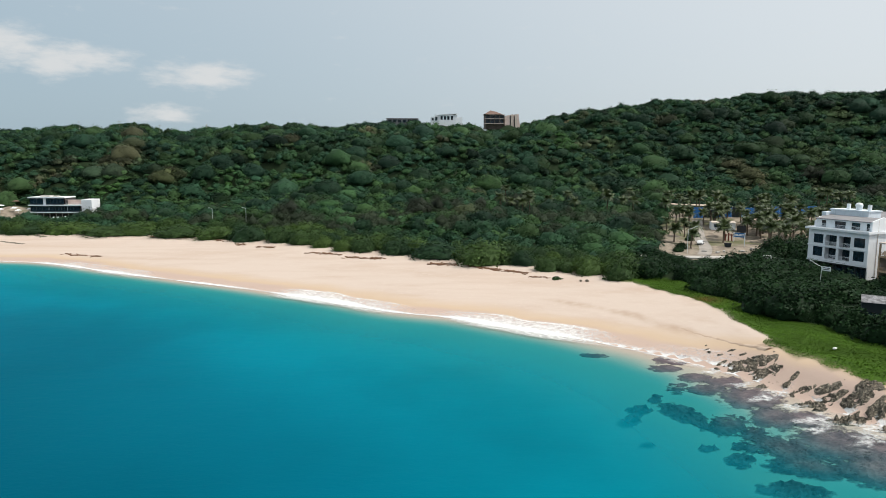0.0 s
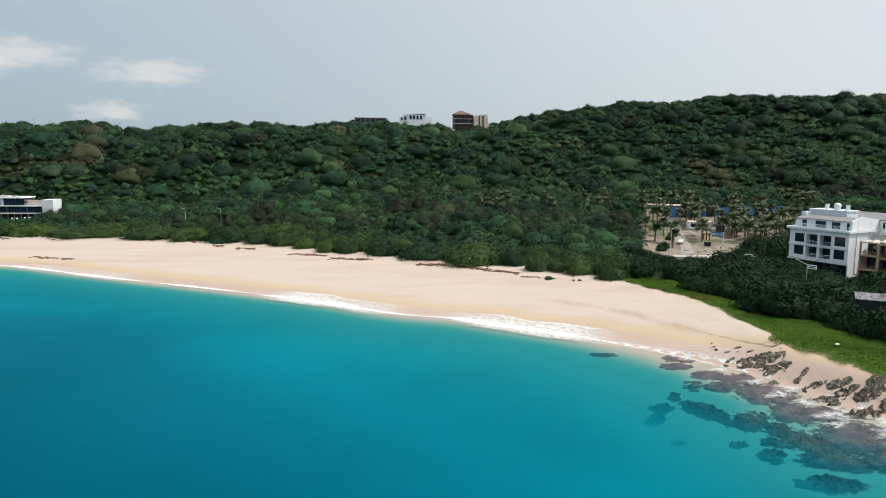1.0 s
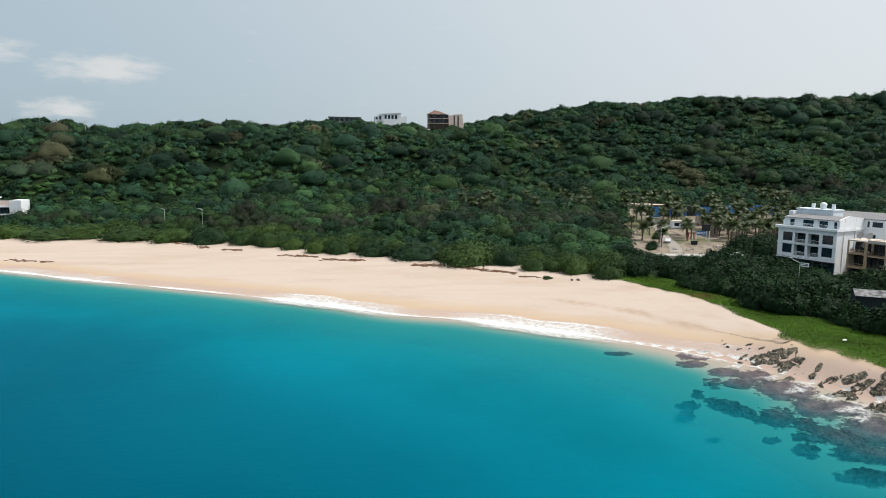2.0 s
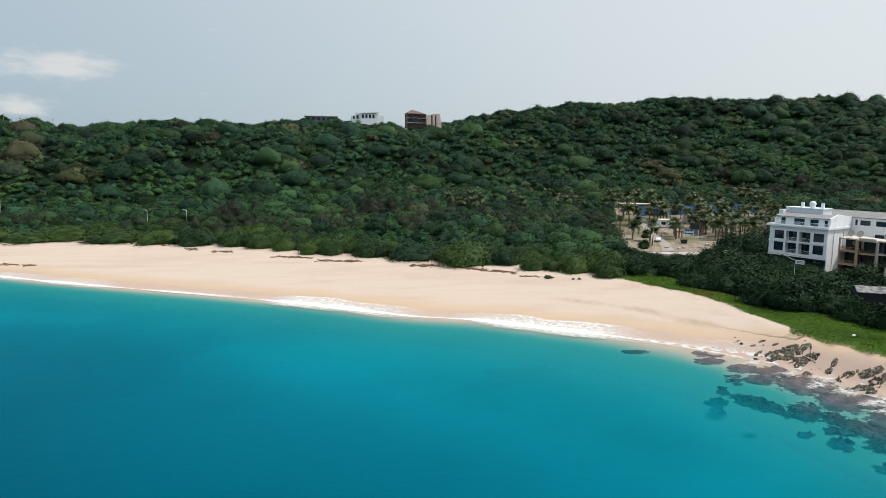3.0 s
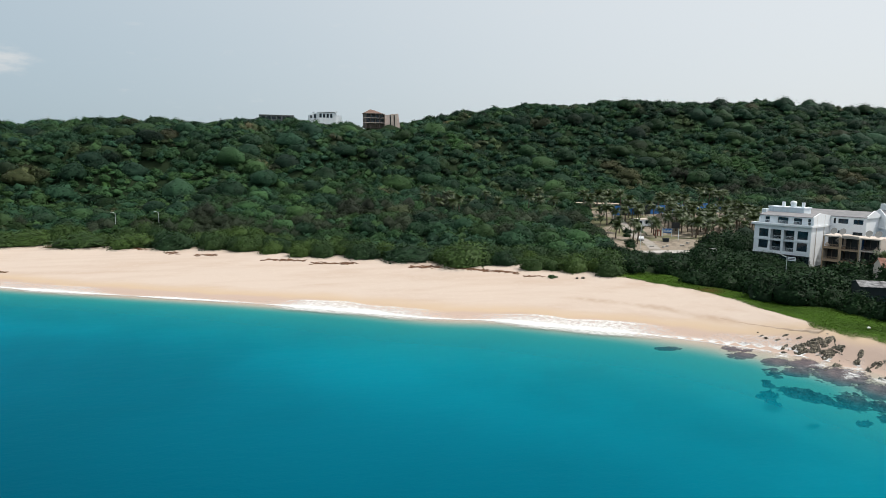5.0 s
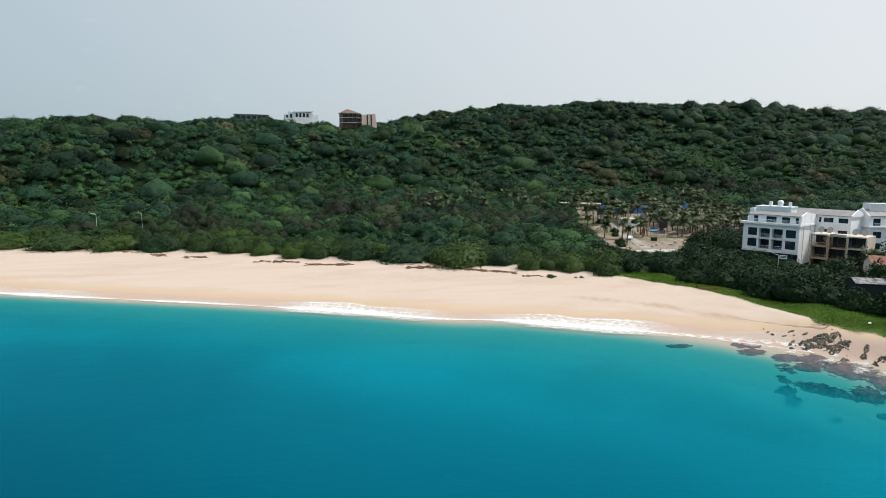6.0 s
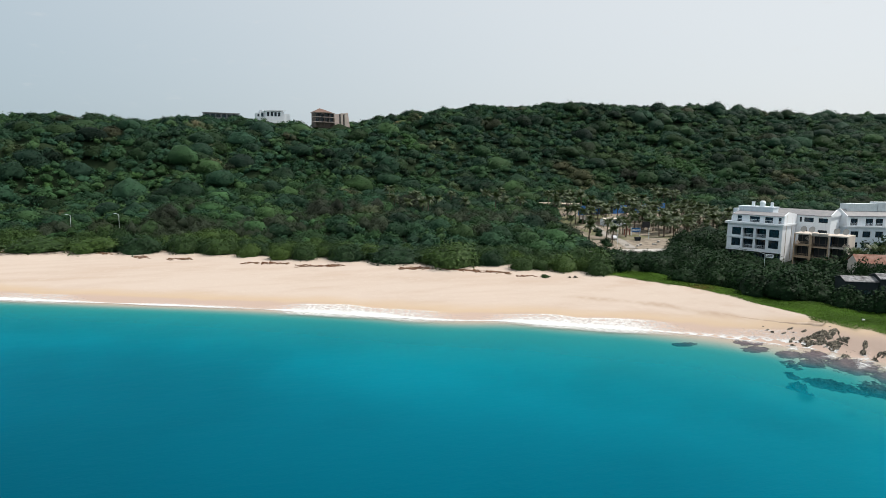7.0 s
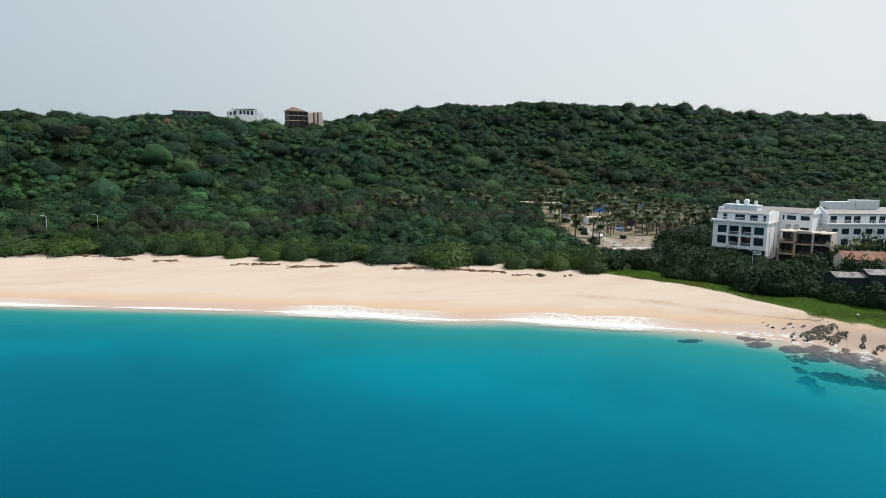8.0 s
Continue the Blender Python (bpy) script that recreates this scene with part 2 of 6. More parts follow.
def smooth_line(pts, n=6):
    """Points along a smooth curve through pts."""
    p = np.array([pts[0]] + list(pts) + [pts[-1]], float)
    out = []
    for i in range(1, len(p) - 2):
        for k in range(n):
            t = k / n
            a, b, c, d = p[i - 1], p[i], p[i + 1], p[i + 2]
            out.append(0.5 * (2 * b + (c - a) * t + (2 * a - 5 * b + 4 * c - d) * t * t + (3 * b - a - 3 * c + d) * t ** 3))
    out.append(p[-2])
    return np.array(out)


def signed(line, x, y):
    """Distance from a line, positive to its left (inland)."""
    x, y = np.asarray(x, float), np.asarray(y, float)
    best = np.full(x.shape, 1e9)
    side = np.zeros(x.shape)
    for (ax, ay), (bx, by) in zip(line[:-1], line[1:]):
        dx, dy = bx - ax, by - ay
        t = np.clip(((x - ax) * dx + (y - ay) * dy) / (dx * dx + dy * dy), 0, 1)
        ex, ey = x - ax - t * dx, y - ay - t * dy
        d = np.hypot(ex, ey)
        m = d < best
        best = np.where(m, d, best)
        side = np.where(m, np.sign(dx * (y - ay) - dy * (x - ax)), side)
    return best * np.where(side == 0, 1, side)


SHORE_LINE, EDGE_LINE = smooth_line(SHORE, 4), smooth_line(EDGE, 3)


def step(a, b, v):
    t = np.clip((v - a) / (b - a), 0, 1)
    return t * t * (3 - 2 * t)


def waves(x, y, size, seed):
    """Cheap smooth noise from a few crossed sines, about -1 to 1."""
    r = np.random.RandomState(seed)
    v = 0
    for _ in range(7):
        a, f, p = r.uniform(0, 6.28), r.uniform(0.6, 1.7) * 6.28 / size, r.uniform(0, 6.28)
        v = v + np.sin((x * np.cos(a) + y * np.sin(a)) * f + p)
    return v / 3.2


def inland(x, y):
    far = y + 0.35 * np.maximum(0, x - 175) - 0.1 * np.maximum(0, -x - 150)
    z = np.interp(far, LAND_Y, LAND_Z)
    z = z - 7 * np.exp(-((y - 335) / 55) ** 2) * step(50, 130, -x)
    z = z + 21 * step(60, 230, x) * step(415, 490, y) * (1 - step(400, 700, x) * 0.2)
    z = z - 3.5 * step(60, 160, -x) * step(400, 480, y) + 6 * step(330, 520, x) * step(300, 380, y)
    z = z - 2.5 * np.exp(-((x + 20) / 35) ** 2) * step(400, 470, y)
    z = z + 1.9 * step(72, 108, x) * step(235, 268, y) * step(345, 300, y)
    z = z - 5.0 * np.exp(-((x + 197) / 34) ** 2 - ((y - 346) / 24) ** 2)
    z = z + 22 * np.exp(-((x + 464) / 26) ** 2 - ((y - 890) / 50) ** 2) + 25 * np.exp(-((x + 402) / 26) ** 2 - ((y - 890) / 50) ** 2)
    z = z + (5.0 * np.exp(-((x - 108) / 34) ** 2) - 4.5 * np.exp(-((x - 216) / 32) ** 2)) * step(405, 470, y)
    z = z + np.interp(x, RIDGE_X, RIDGE_Z) * step(425, 482, y)
    z = z + step(340, 385, y) * (1 - step(450, 490, y)) * (1.9 * waves(x, y, 31, 14) + 0.9 * waves(x, y, 16, 15))
    rough = step(300, 400, y)
    return z + rough * (2.2 * waves(x, y, 90, 3) + 1.7 * waves(x, y, 36, 4) + 0.7 * waves(x, y, 17, 6)) + (1 - rough) * 0.25 * waves(x, y, 30, 5)


def height(x, y):
    """Height of the ground: sea bed, beach, dune and hill in one."""
    x, y = np.asarray(x, float), np.asarray(y, float)
    s, e = signed(SHORE_LINE, x, y), signed(EDGE_LINE, x, y)
    bed = -np.interp(-s, [0, 4, 15, 40, 90, 300], [0.0, 0.35, 1.2, 2.6, 5.0, 9.0])
    bed = bed * (1 - 0.38 * step(12, 42, x) * step(150, 108, y))
    # shallower to the right; this depth also carries the sea's sun-side brightness
    bed = bed * (1.12 - 0.3 * step(-90, 30, x))
    u = s / np.maximum(s - e, 0.1)
    beach = 3.7 * np.clip(u, 0, 1) ** 0.85
    w = step(2, 42, e)
    land = (3.7 + 0.35 * waves(x, y, 11, 9) * step(0, 4, e)) * (1 - w) + inland(x, y) * w
    return np.where(s < 0, bed, np.where(e < 0, beach, land))


# coral heads: place, half length along the shore, half depth
REEFS = [(40.4, 113.2, 2.9, 2.2), (37.7, 109.4, 2.4, 1.9), (40.9, 104.4, 2.3, 2.4), (36.5, 100.1, 1.5, 2.2), (40.5, 99.0, 2.4, 2.4), (44.8, 102.1, 2.9, 2.8),
         (31.6, 96.3, 0.9, 1.8), (27.7, 92.0, 1.5, 1.8), (25.5, 88.8, 1.2, 2.1), (33.4, 90.6, 3.1, 2.8), (34.6, 86.2, 1.3, 1.7), (45.7, 95.0, 4.1, 4.4),
         (38.1, 85.7, 2.2, 3.5), (45.3, 87.6, 2.9, 4.0), (40.1, 82.6, 1.4, 2.4), (41.7, 78.0, 4.3, 3.6), (35.0, 75.7, 1.4, 1.9), (49.0, 79.2, 5.2, 5.2), (37.9, 78.8, 2.0, 1.6),
         (49.4, 86.9, 3.4, 3.0), (42.0, 73.0, 4.3, 2.4), (49.4, 72.0, 4.0, 4.4), (25.4, 81.2, 0.9, 0.9), (32.5, 78.9, 1.0, 0.9), (37.4, 68.2, 3.3, 2.2), (27.5, 117.5, 2.0, 1.2), (54, 77, 4, 3)]


def part(name, bm, mat, parent, label=""):
    """Links a bmesh as one mesh object under a thing or a part."""
    me = bpy.data.meshes.new(name)
    bm.to_mesh(me)
    bm.free()
    if mat:
        me.materials.append(mat)
    ob = new(name, me)
    ob.parent = parent
    return tagged(ob, label)


def mesh_from(name, verts, faces, mat, smooth=False):
    """A mesh from arrays: verts (n, 3), faces (m, 3 or 4)."""
    verts, faces = np.asarray(verts, np.float32), np.asarray(faces, np.int32)
    me = bpy.data.meshes.new(name)
    me.vertices.add(len(verts))
    me.vertices.foreach_set("co", verts.ravel())
    w = faces.shape[1]
    me.loops.add(faces.size)
    me.loops.foreach_set("vertex_index", faces.ravel())
    me.polygons.add(len(faces))
    me.polygons.foreach_set("loop_start", np.arange(0, faces.size, w, dtype=np.int32))
    me.polygons.foreach_set("use_smooth", np.full(len(faces), smooth))
    me.update(calc_edges=True)
    me.materials.append(mat)
    return me


def add_attr(me, name, values):
    a = me.attributes.new(name, "FLOAT", "POINT")
    a.data.foreach_set("value", np.asarray(values, np.float32))


def add_tint(me, colours):
    a = me.attributes.new("tint", "FLOAT_COLOR", "POINT")
    rgba = np.ones((len(colours), 4), np.float32)
    rgba[:, :3] = colours
    a.data.foreach_set("color", rgba.ravel())


def axis(lo, hi, pitch, out_lo, out_hi):
    """Even steps from lo to hi, growing steps out to the far ends."""
    a = list(np.arange(lo, hi, pitch))
    s, v = pitch, a[-1]
    while v < out_hi:
        s *= 1.16
        v += s
        a.append(v)
    s, v = pitch, a[0]
    while v > out_lo:
        s *= 1.16
        v -= s
        a.insert(0, v)
    return np.array(a)


def grid(xs, ys):
    X, Y = np.meshgrid(xs, ys)
    w = len(xs)
    i = (np.arange(len(ys) - 1)[:, None] * w + np.arange(w - 1)[None, :]).ravel()
    return X.ravel(), Y.ravel(), np.stack([i, i + 1, i + w + 1, i + w], 1)


def inside(poly, x, y):
    hit = np.zeros(np.shape(x), bool)
    for (ax, ay), (bx, by) in zip(poly, poly[1:] + poly[:1]):
        c = (ay > y) != (by > y)
        hit ^= c & (x < (bx - ax) * (y - ay) / (by - ay + 1e-12) + ax)
    return hit


# open ground of the palm park, the dune grass, and the plots that the buildings take up
PARK = [(68, 197), (92, 193), (108, 203), (128, 214), (165, 236), (178, 275), (150, 292), (104, 294), (90, 264), (82, 236), (71, 212)]
DUNE = [(45, 176), (47, 169.5), (50, 166), (52, 159.5), (55, 153), (57, 147.5), (58, 140.5), (57.6, 130), (57.5, 121.5), (56.6, 115.3), (55, 109.3), (56.3, 103.6),
        (58.5, 97), (61, 88.5), (67, 81), (80, 60), (90, 64), (81, 88), (75, 104), (73.3, 113), (73.5, 118), (72.5, 123), (69, 126), (67.8, 131.5),
        (66, 138), (66.2, 148.5), (62.2, 151.3), (62.2, 159), (63, 166), (62, 172), (58.5, 177.5), (53, 175)]
# the last high tide's line of darker sand
STREAK = [(14, 163), (24.5, 156.8), (34.6, 147.5), (41, 138.5), (46.8, 126), (50.5, 118), (52.5, 111.5), (53.2, 105)]
# mown fields and bare soil on the ridge
FIELDS = [(102, 495, 10, 7), (118, 497, 9, 6), (146, 500, 8, 5), (-74, 486, 9, 4), (-108, 488, 8, 4)]

gx, gy, gf = grid(axis(-240, 190, 2.0, -2500, 2500), axis(70, 520, 2.0, -1500, 3000))
gz = height(gx, gy)
ground_mesh = mesh_from("ground", np.stack([gx, gy, gz], 1), gf, GROUND, True)
add_attr(ground_mesh, "shore", signed(SHORE_LINE, gx, gy))
edge_d = signed(EDGE_LINE, gx, gy)
in_park = inside(PARK, gx, gy)
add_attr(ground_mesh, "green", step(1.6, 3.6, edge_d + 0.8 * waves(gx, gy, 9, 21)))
add_attr(ground_mesh, "turf", inside(DUNE, gx, gy) * step(1.0, 2.4, edge_d + 0.8 * waves(gx, gy, 9, 21)))
terrace = np.hypot(gx + 226, gy - 348) < 13
field = sum(np.exp(-(((gx - fx) / fa) ** 2 + ((gy - fy) / fb) ** 2) ** 2) for fx, fy, fa, fb in FIELDS)
add_attr(ground_mesh, "field", np.clip(field, 0, 1))
streak_d = np.abs(signed(smooth_line(STREAK), gx, gy) + 0.7 * waves(gx, gy, 12, 23))
add_attr(ground_mesh, "streak", np.exp(-(streak_d / 2.0) ** 2) * step(15, 34, gx) * (0.75 + 0.25 * waves(gx, gy, 16, 24)) * (gy > 100))
add_attr(ground_mesh, "plaza", (in_park | terrace).astype(float))
tagged(new("ground", ground_mesh), "pale peach beach sand rising to dark hill soil", "ground", kind="structure")

wx, wy, wf = grid(axis(-200, 120, 1.6, -2800, 2800), axis(30, 250, 1.6, -2800, 600))
ws = signed(SHORE_LINE, wx, wy)
wf = wf[(ws[wf] < 4).any(1)]
used, wf = np.unique(wf, return_inverse=True)
wx, wy, ws = wx[used], wy[used], ws[used]
water_mesh = mesh_from("water", np.stack([wx, wy, np.zeros(len(wx)) + 0.02], 1), wf.reshape(-1, 4), WATER, True)
over_reef = np.zeros(len(wx))
for rx, ry, ra, rb in REEFS:
    u, w = (wx - rx) * 0.88 - (wy - ry) * 0.47, (wx - rx) * 0.47 + (wy - ry) * 0.88
    over_reef = np.maximum(over_reef, step(22, 44, rx) * np.exp(-(u / ra / 1.2) ** 2 - (w / rb / 1.2) ** 2))
add_attr(water_mesh, "deep", -height(wx, wy) * (ws < 0) * (1 - 0.55 * over_reef))
tagged(new("water", water_mesh), "calm clear turquoise sea deepening to teal", "sea", kind="structure")


# ---------------------------------------------------------------- foliage
def leaf_tris(rng, c, nrm, size, slim=1.0, rise=0.0):
    """One pointed leaf spray for each centre c, facing about nrm."""
    n = len(c)
    nrm = nrm + rng.normal(0, 0.45, (n, 3))
    nrm /= np.linalg.norm(nrm, axis=1, keepdims=True)
    t = np.cross(nrm, rng.normal(0, 1, (n, 3)))
    t = t + (np.array([0, 0, 1.0]) + 0.4 * nrm) * rise
    t /= np.linalg.norm(t, axis=1, keepdims=True) + 1e-9
    b = np.cross(nrm, t) * slim
    s = size[:, None]
    v = np.stack([c + t * s * 0.75, c - t * s * 0.4 + b * s * 0.5, c - t * s * 0.4 - b * s * 0.5], 1)
    return v.reshape(-1, 3)


def unit(rng, n, low=-1.0):
    z = rng.uniform(low, 1, n)
    a = rng.uniform(0, 2 * np.pi, n)
    r = np.sqrt(1 - z * z)
    return np.stack([r * np.cos(a), r * np.sin(a), z], 1)


def ico(level):
    bm = bmesh.new()
    bmesh.ops.create_icosphere(bm, subdivisions=level, radius=1)
    v = np.array([x.co[:] for x in bm.verts])
    f = np.array([[x.index for x in q.verts] for q in bm.faces])
    bm.free()
    return v, f


ICO1, ICO2, ICO3 = ico(1), ico(2), ico(3)


def woods(rng, x, y, z, rad, tall, n_leaf, leaf, tint, clumps=12, core=ICO2, slim=1.0, rise=0.0, inner=0.86, floor=0.5, stir=0.34, soft=0.45, fringe=(0.85, 1.3)):
    """Many crowns in one mesh: each a billowing core with leaf sprays over it. Returns verts, faces, tints, normals.
    slim: width of a spray against its length; rise: how far sprays stand upright; floor: the least depth between clumps; stir: how unevenly sprays face;
    soft: how far light falls on a crown as on a rough canopy, not as on a ball; fringe: how far sprays stand off their clump."""
    m = len(x)
    cen = np.stack([x, y, z], 1)
    shape = np.stack([rad, rad * rng.uniform(0.85, 1.15, m), tall], 1)
    cd = unit(rng, m * clumps, -0.25).reshape(m, clumps, 3)
    cd[:, 0] = (0, 0, 1)
    cpos = cd * rng.uniform(0.45, 0.78, (m, clumps, 1))
    crad = rng.uniform(0.24, 0.46, (m, clumps))
    shade = rng.uniform(0.78, 1.22, (m, clumps))
    pick = rng.randint(0, clumps, (m, n_leaf))
    rows = np.arange(m)[:, None]
    d = unit(rng, m * n_leaf, -0.3).reshape(m, n_leaf, 3)
    local = cpos[rows, pick] + d * crad[rows, pick][..., None] * rng.uniform(*fringe, (m, n_leaf, 1))
    c = cen[:, None] + local * shape[:, None]
    nrm = (d + 0.5 * local) / shape[:, None]
    nrm = (nrm / np.linalg.norm(nrm, axis=2, keepdims=True)).reshape(-1, 3) + np.array((0, 0, soft))
    size = (leaf[:, None] * rng.uniform(0.6, 1.3, (m, n_leaf))).ravel()
    lv = leaf_tris(rng, c.reshape(-1, 3), nrm, size, slim, rise)
    lf = np.arange(len(lv)).reshape(-1, 3)
    ln = np.repeat(nrm + rng.normal(0, stir, nrm.shape), 3, 0)
    iv, jf = core
    dc = np.einsum("vk,mck->mvc", iv, cpos)
    disc = dc ** 2 - (cpos ** 2).sum(2)[:, None] + (crad ** 2)[:, None]
    reach = np.where(disc > 0, dc + np.sqrt(np.maximum(disc, 0)), 0.0)
    best = reach.argmax(2)
    r = np.maximum(reach.max(2), floor) * inner * rng.uniform(0.94, 1.05, reach.shape[:2])
    kl = iv[None] * r[..., None]
    kn = (kl - cpos[rows, best] * 0.6) / shape[:, None]
    kn = (kn / np.linalg.norm(kn, axis=2, keepdims=True)).reshape(-1, 3) + np.array((0, 0, soft))
    kn /= np.linalg.norm(kn, axis=1, keepdims=True)
    kv = (cen[:, None] + kl * shape[:, None]).reshape(-1, 3)
    kf = (jf[None] + (np.arange(m) * len(iv))[:, None, None]).reshape(-1, 3) + len(lv)
    tl = np.repeat((tint[:, None] * shade[rows, pick][..., None]).reshape(-1, 3), 3, 0)
    tk = (tint[:, None] * shade[rows, best][..., None]).reshape(-1, 3)
    ln /= np.linalg.norm(ln, axis=1, keepdims=True)
    return np.concatenate([lv, kv]), np.concatenate([lf, kf]), np.concatenate([tl, tk]), np.concatenate([ln, kn])


def set_normals(me, normals):
    a = me.attributes.new("custom_normal", "FLOAT_VECTOR", "POINT")
    a.data.foreach_set("vector", np.asarray(normals, np.float32).ravel())


HILL = np.random.RandomState(11)


def scatter(rng, x0, x1, y0, y1, pitch):
    """Uneven spacing over a rectangle, in rows that run askew to it."""
    half = math.hypot(x1 - x0, y1 - y0) / 2
    u, w = np.meshgrid(np.arange(-half, half, pitch), np.arange(-half, half, pitch * 0.9))
    u, w = (u + rng.uniform(-0.48, 0.48, u.shape) * pitch).ravel(), (w + rng.uniform(-0.48, 0.48, w.shape) * pitch).ravel()
    x, y = (x0 + x1) / 2 + 0.8 * u - 0.6 * w, (y0 + y1) / 2 + 0.6 * u + 0.8 * w
    ok = (x > x0) & (x < x1) & (y > y0) & (y < y1)
    return x[ok], y[ok]


PLOTS = [(113, 168, 17), (120, 150, 13), (146, 160, 22), (112, 132, 9), (92, 122, 8), (-203, 345, 15), (-187, 345, 15), (-226, 348, 15), (-186, 328, 15), (-206, 328, 15), (48, 503, 21), (10, 511, 13), (112, 303, 9), (121, 298, 9), (106, 296, 6), (128, 292, 6), (-26, 527, 9)]


def free_ground(x, y, extra=0.0):
    ok = ~inside(PARK, x, y) & (signed(EDGE_LINE, x, y) > 0)
    for px, py, r in PLOTS:
        ok &= np.hypot(x - px, y - py) > r + extra
    return ok


def in_sight(x, y, margin=5):
    a = np.degrees(np.arctan2(x + 2.6, y - 0.3))
    b = np.degrees(np.arctan2(x + 76.3, y - 22.8))
    return (a > -36 - margin) & (b < 61 + margin)


# blue share raised: leaf colour also carries distance haze and skylight
GREENS = np.array([(0.029, 0.066, 0.033), (0.043, 0.088, 0.034), (0.033, 0.076, 0.041), (0.056, 0.100, 0.036), (0.024, 0.054, 0.032)])
DRY = np.array([(0.088, 0.090, 0.046), (0.072, 0.080, 0.040), (0.098, 0.090, 0.048)])
# stands of one look on the hill: colour, then centre and radius of each
STANDS = [((0.135, 0.105, 0.056), ((-187, 399, 12), (-221, 392, 9), (-226, 382, 6), (-154, 385, 8), (-39, 386, 5), (-47, 462, 6), (175, 388, 8), (176, 366, 9), (120, 452, 5), (172, 353, 6), (308, 327, 9))),
          ((0.092, 0.108, 0.042), ((-133, 409, 7), (-152, 384, 7), (222, 389, 11), (272, 448, 9), (85, 357, 6), (112, 422, 6), (-39, 464, 5))),
          ((0.066, 0.130, 0.036), ((-180, 371, 7), (-77, 372, 8), (-68, 342, 5), (-114, 373, 7), (-23, 326, 6), (71, 228, 6), (27, 355, 7), (82, 420, 9), (262, 369, 12), (365, 288, 12), (402, 330, 12), (391, 364, 12))),
          ((0.019, 0.043, 0.024), ((-224, 412, 11), (-176, 410, 9), (-64, 416, 11), (-24, 447, 9), (-136, 490, 7), (197, 459, 14), (267, 472, 16), (179, 408, 10), (-116, 393, 7), (26, 389, 7), (191, 461, 8), (215, 332, 13), (235, 346, 12), (226, 314, 12), (246, 324, 12)))]
# feathery needle trees and the broadest round crowns
NEEDLE = ((-9, 288), (-15, 277), (-3, 289), (-56, 279), (-61, 284), (-20, 259), (-29, 272), (-70, 291), (35, 297), (40, 309), (57, 284), (61, 278), (73, 266), (80, 268), (82, 258), (44, 264),
          (39, 274), (208, 363), (23, 281), (14, 294), (4, 284), (247, 340), (258, 320), (262, 301), (338, 287), (218, 330))
BROADEST = ((144.5, 338, 8.5), (292, 355, 8), (186, 460, 8), (197, 461, 8.5), (-136, 488, 7.5), (70.5, 227, 5.5))


def hill_tints(rng, x, y):
    w = 1.2 * waves(x, y, 44, 31) + rng.normal(0, 0.3, len(x))
    base = GREENS[np.clip(((w + 1.4) / 2.8 * 5).astype(int), 0, 4)]
    dry = step(0.9, 1.4, waves(x, y, 62, 32) + rng.normal(0, 0.2, len(x)))[:, None]
    c = base * (1 - dry) + DRY[rng.randint(0, 3, len(x))] * dry
    for colour, spots in STANDS:
        for sx, sy, r in spots:
            near = np.exp(-((np.hypot(x - sx, (y - sy) * 0.8) / r) ** 4))[:, None] * rng.uniform(0.5, 1.0, (len(x), 1))
            c = c * (1 - near) + np.array(colour) * near
    # blue grows up the slope in place of haze; tints darken to the right
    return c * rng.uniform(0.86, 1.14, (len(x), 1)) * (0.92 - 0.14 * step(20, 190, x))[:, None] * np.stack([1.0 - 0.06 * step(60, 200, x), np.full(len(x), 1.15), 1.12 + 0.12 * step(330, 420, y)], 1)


def add_woods(name, label, x, y, rad, tall, n_leaf, leaf, tint, lift=0.25, **kw):
    z = height(x, y) + tall * lift
    v, f, t, nn = woods(HILL, x, y, z, rad, tall, n_leaf, np.broadcast_to(leaf, x.shape), tint, **kw)
    me = mesh_from(name, v, f, WOODS, True)
    add_tint(me, t)
    set_normals(me, nn)
    return tagged(new(name, me), label, "trees", kind="stuff")


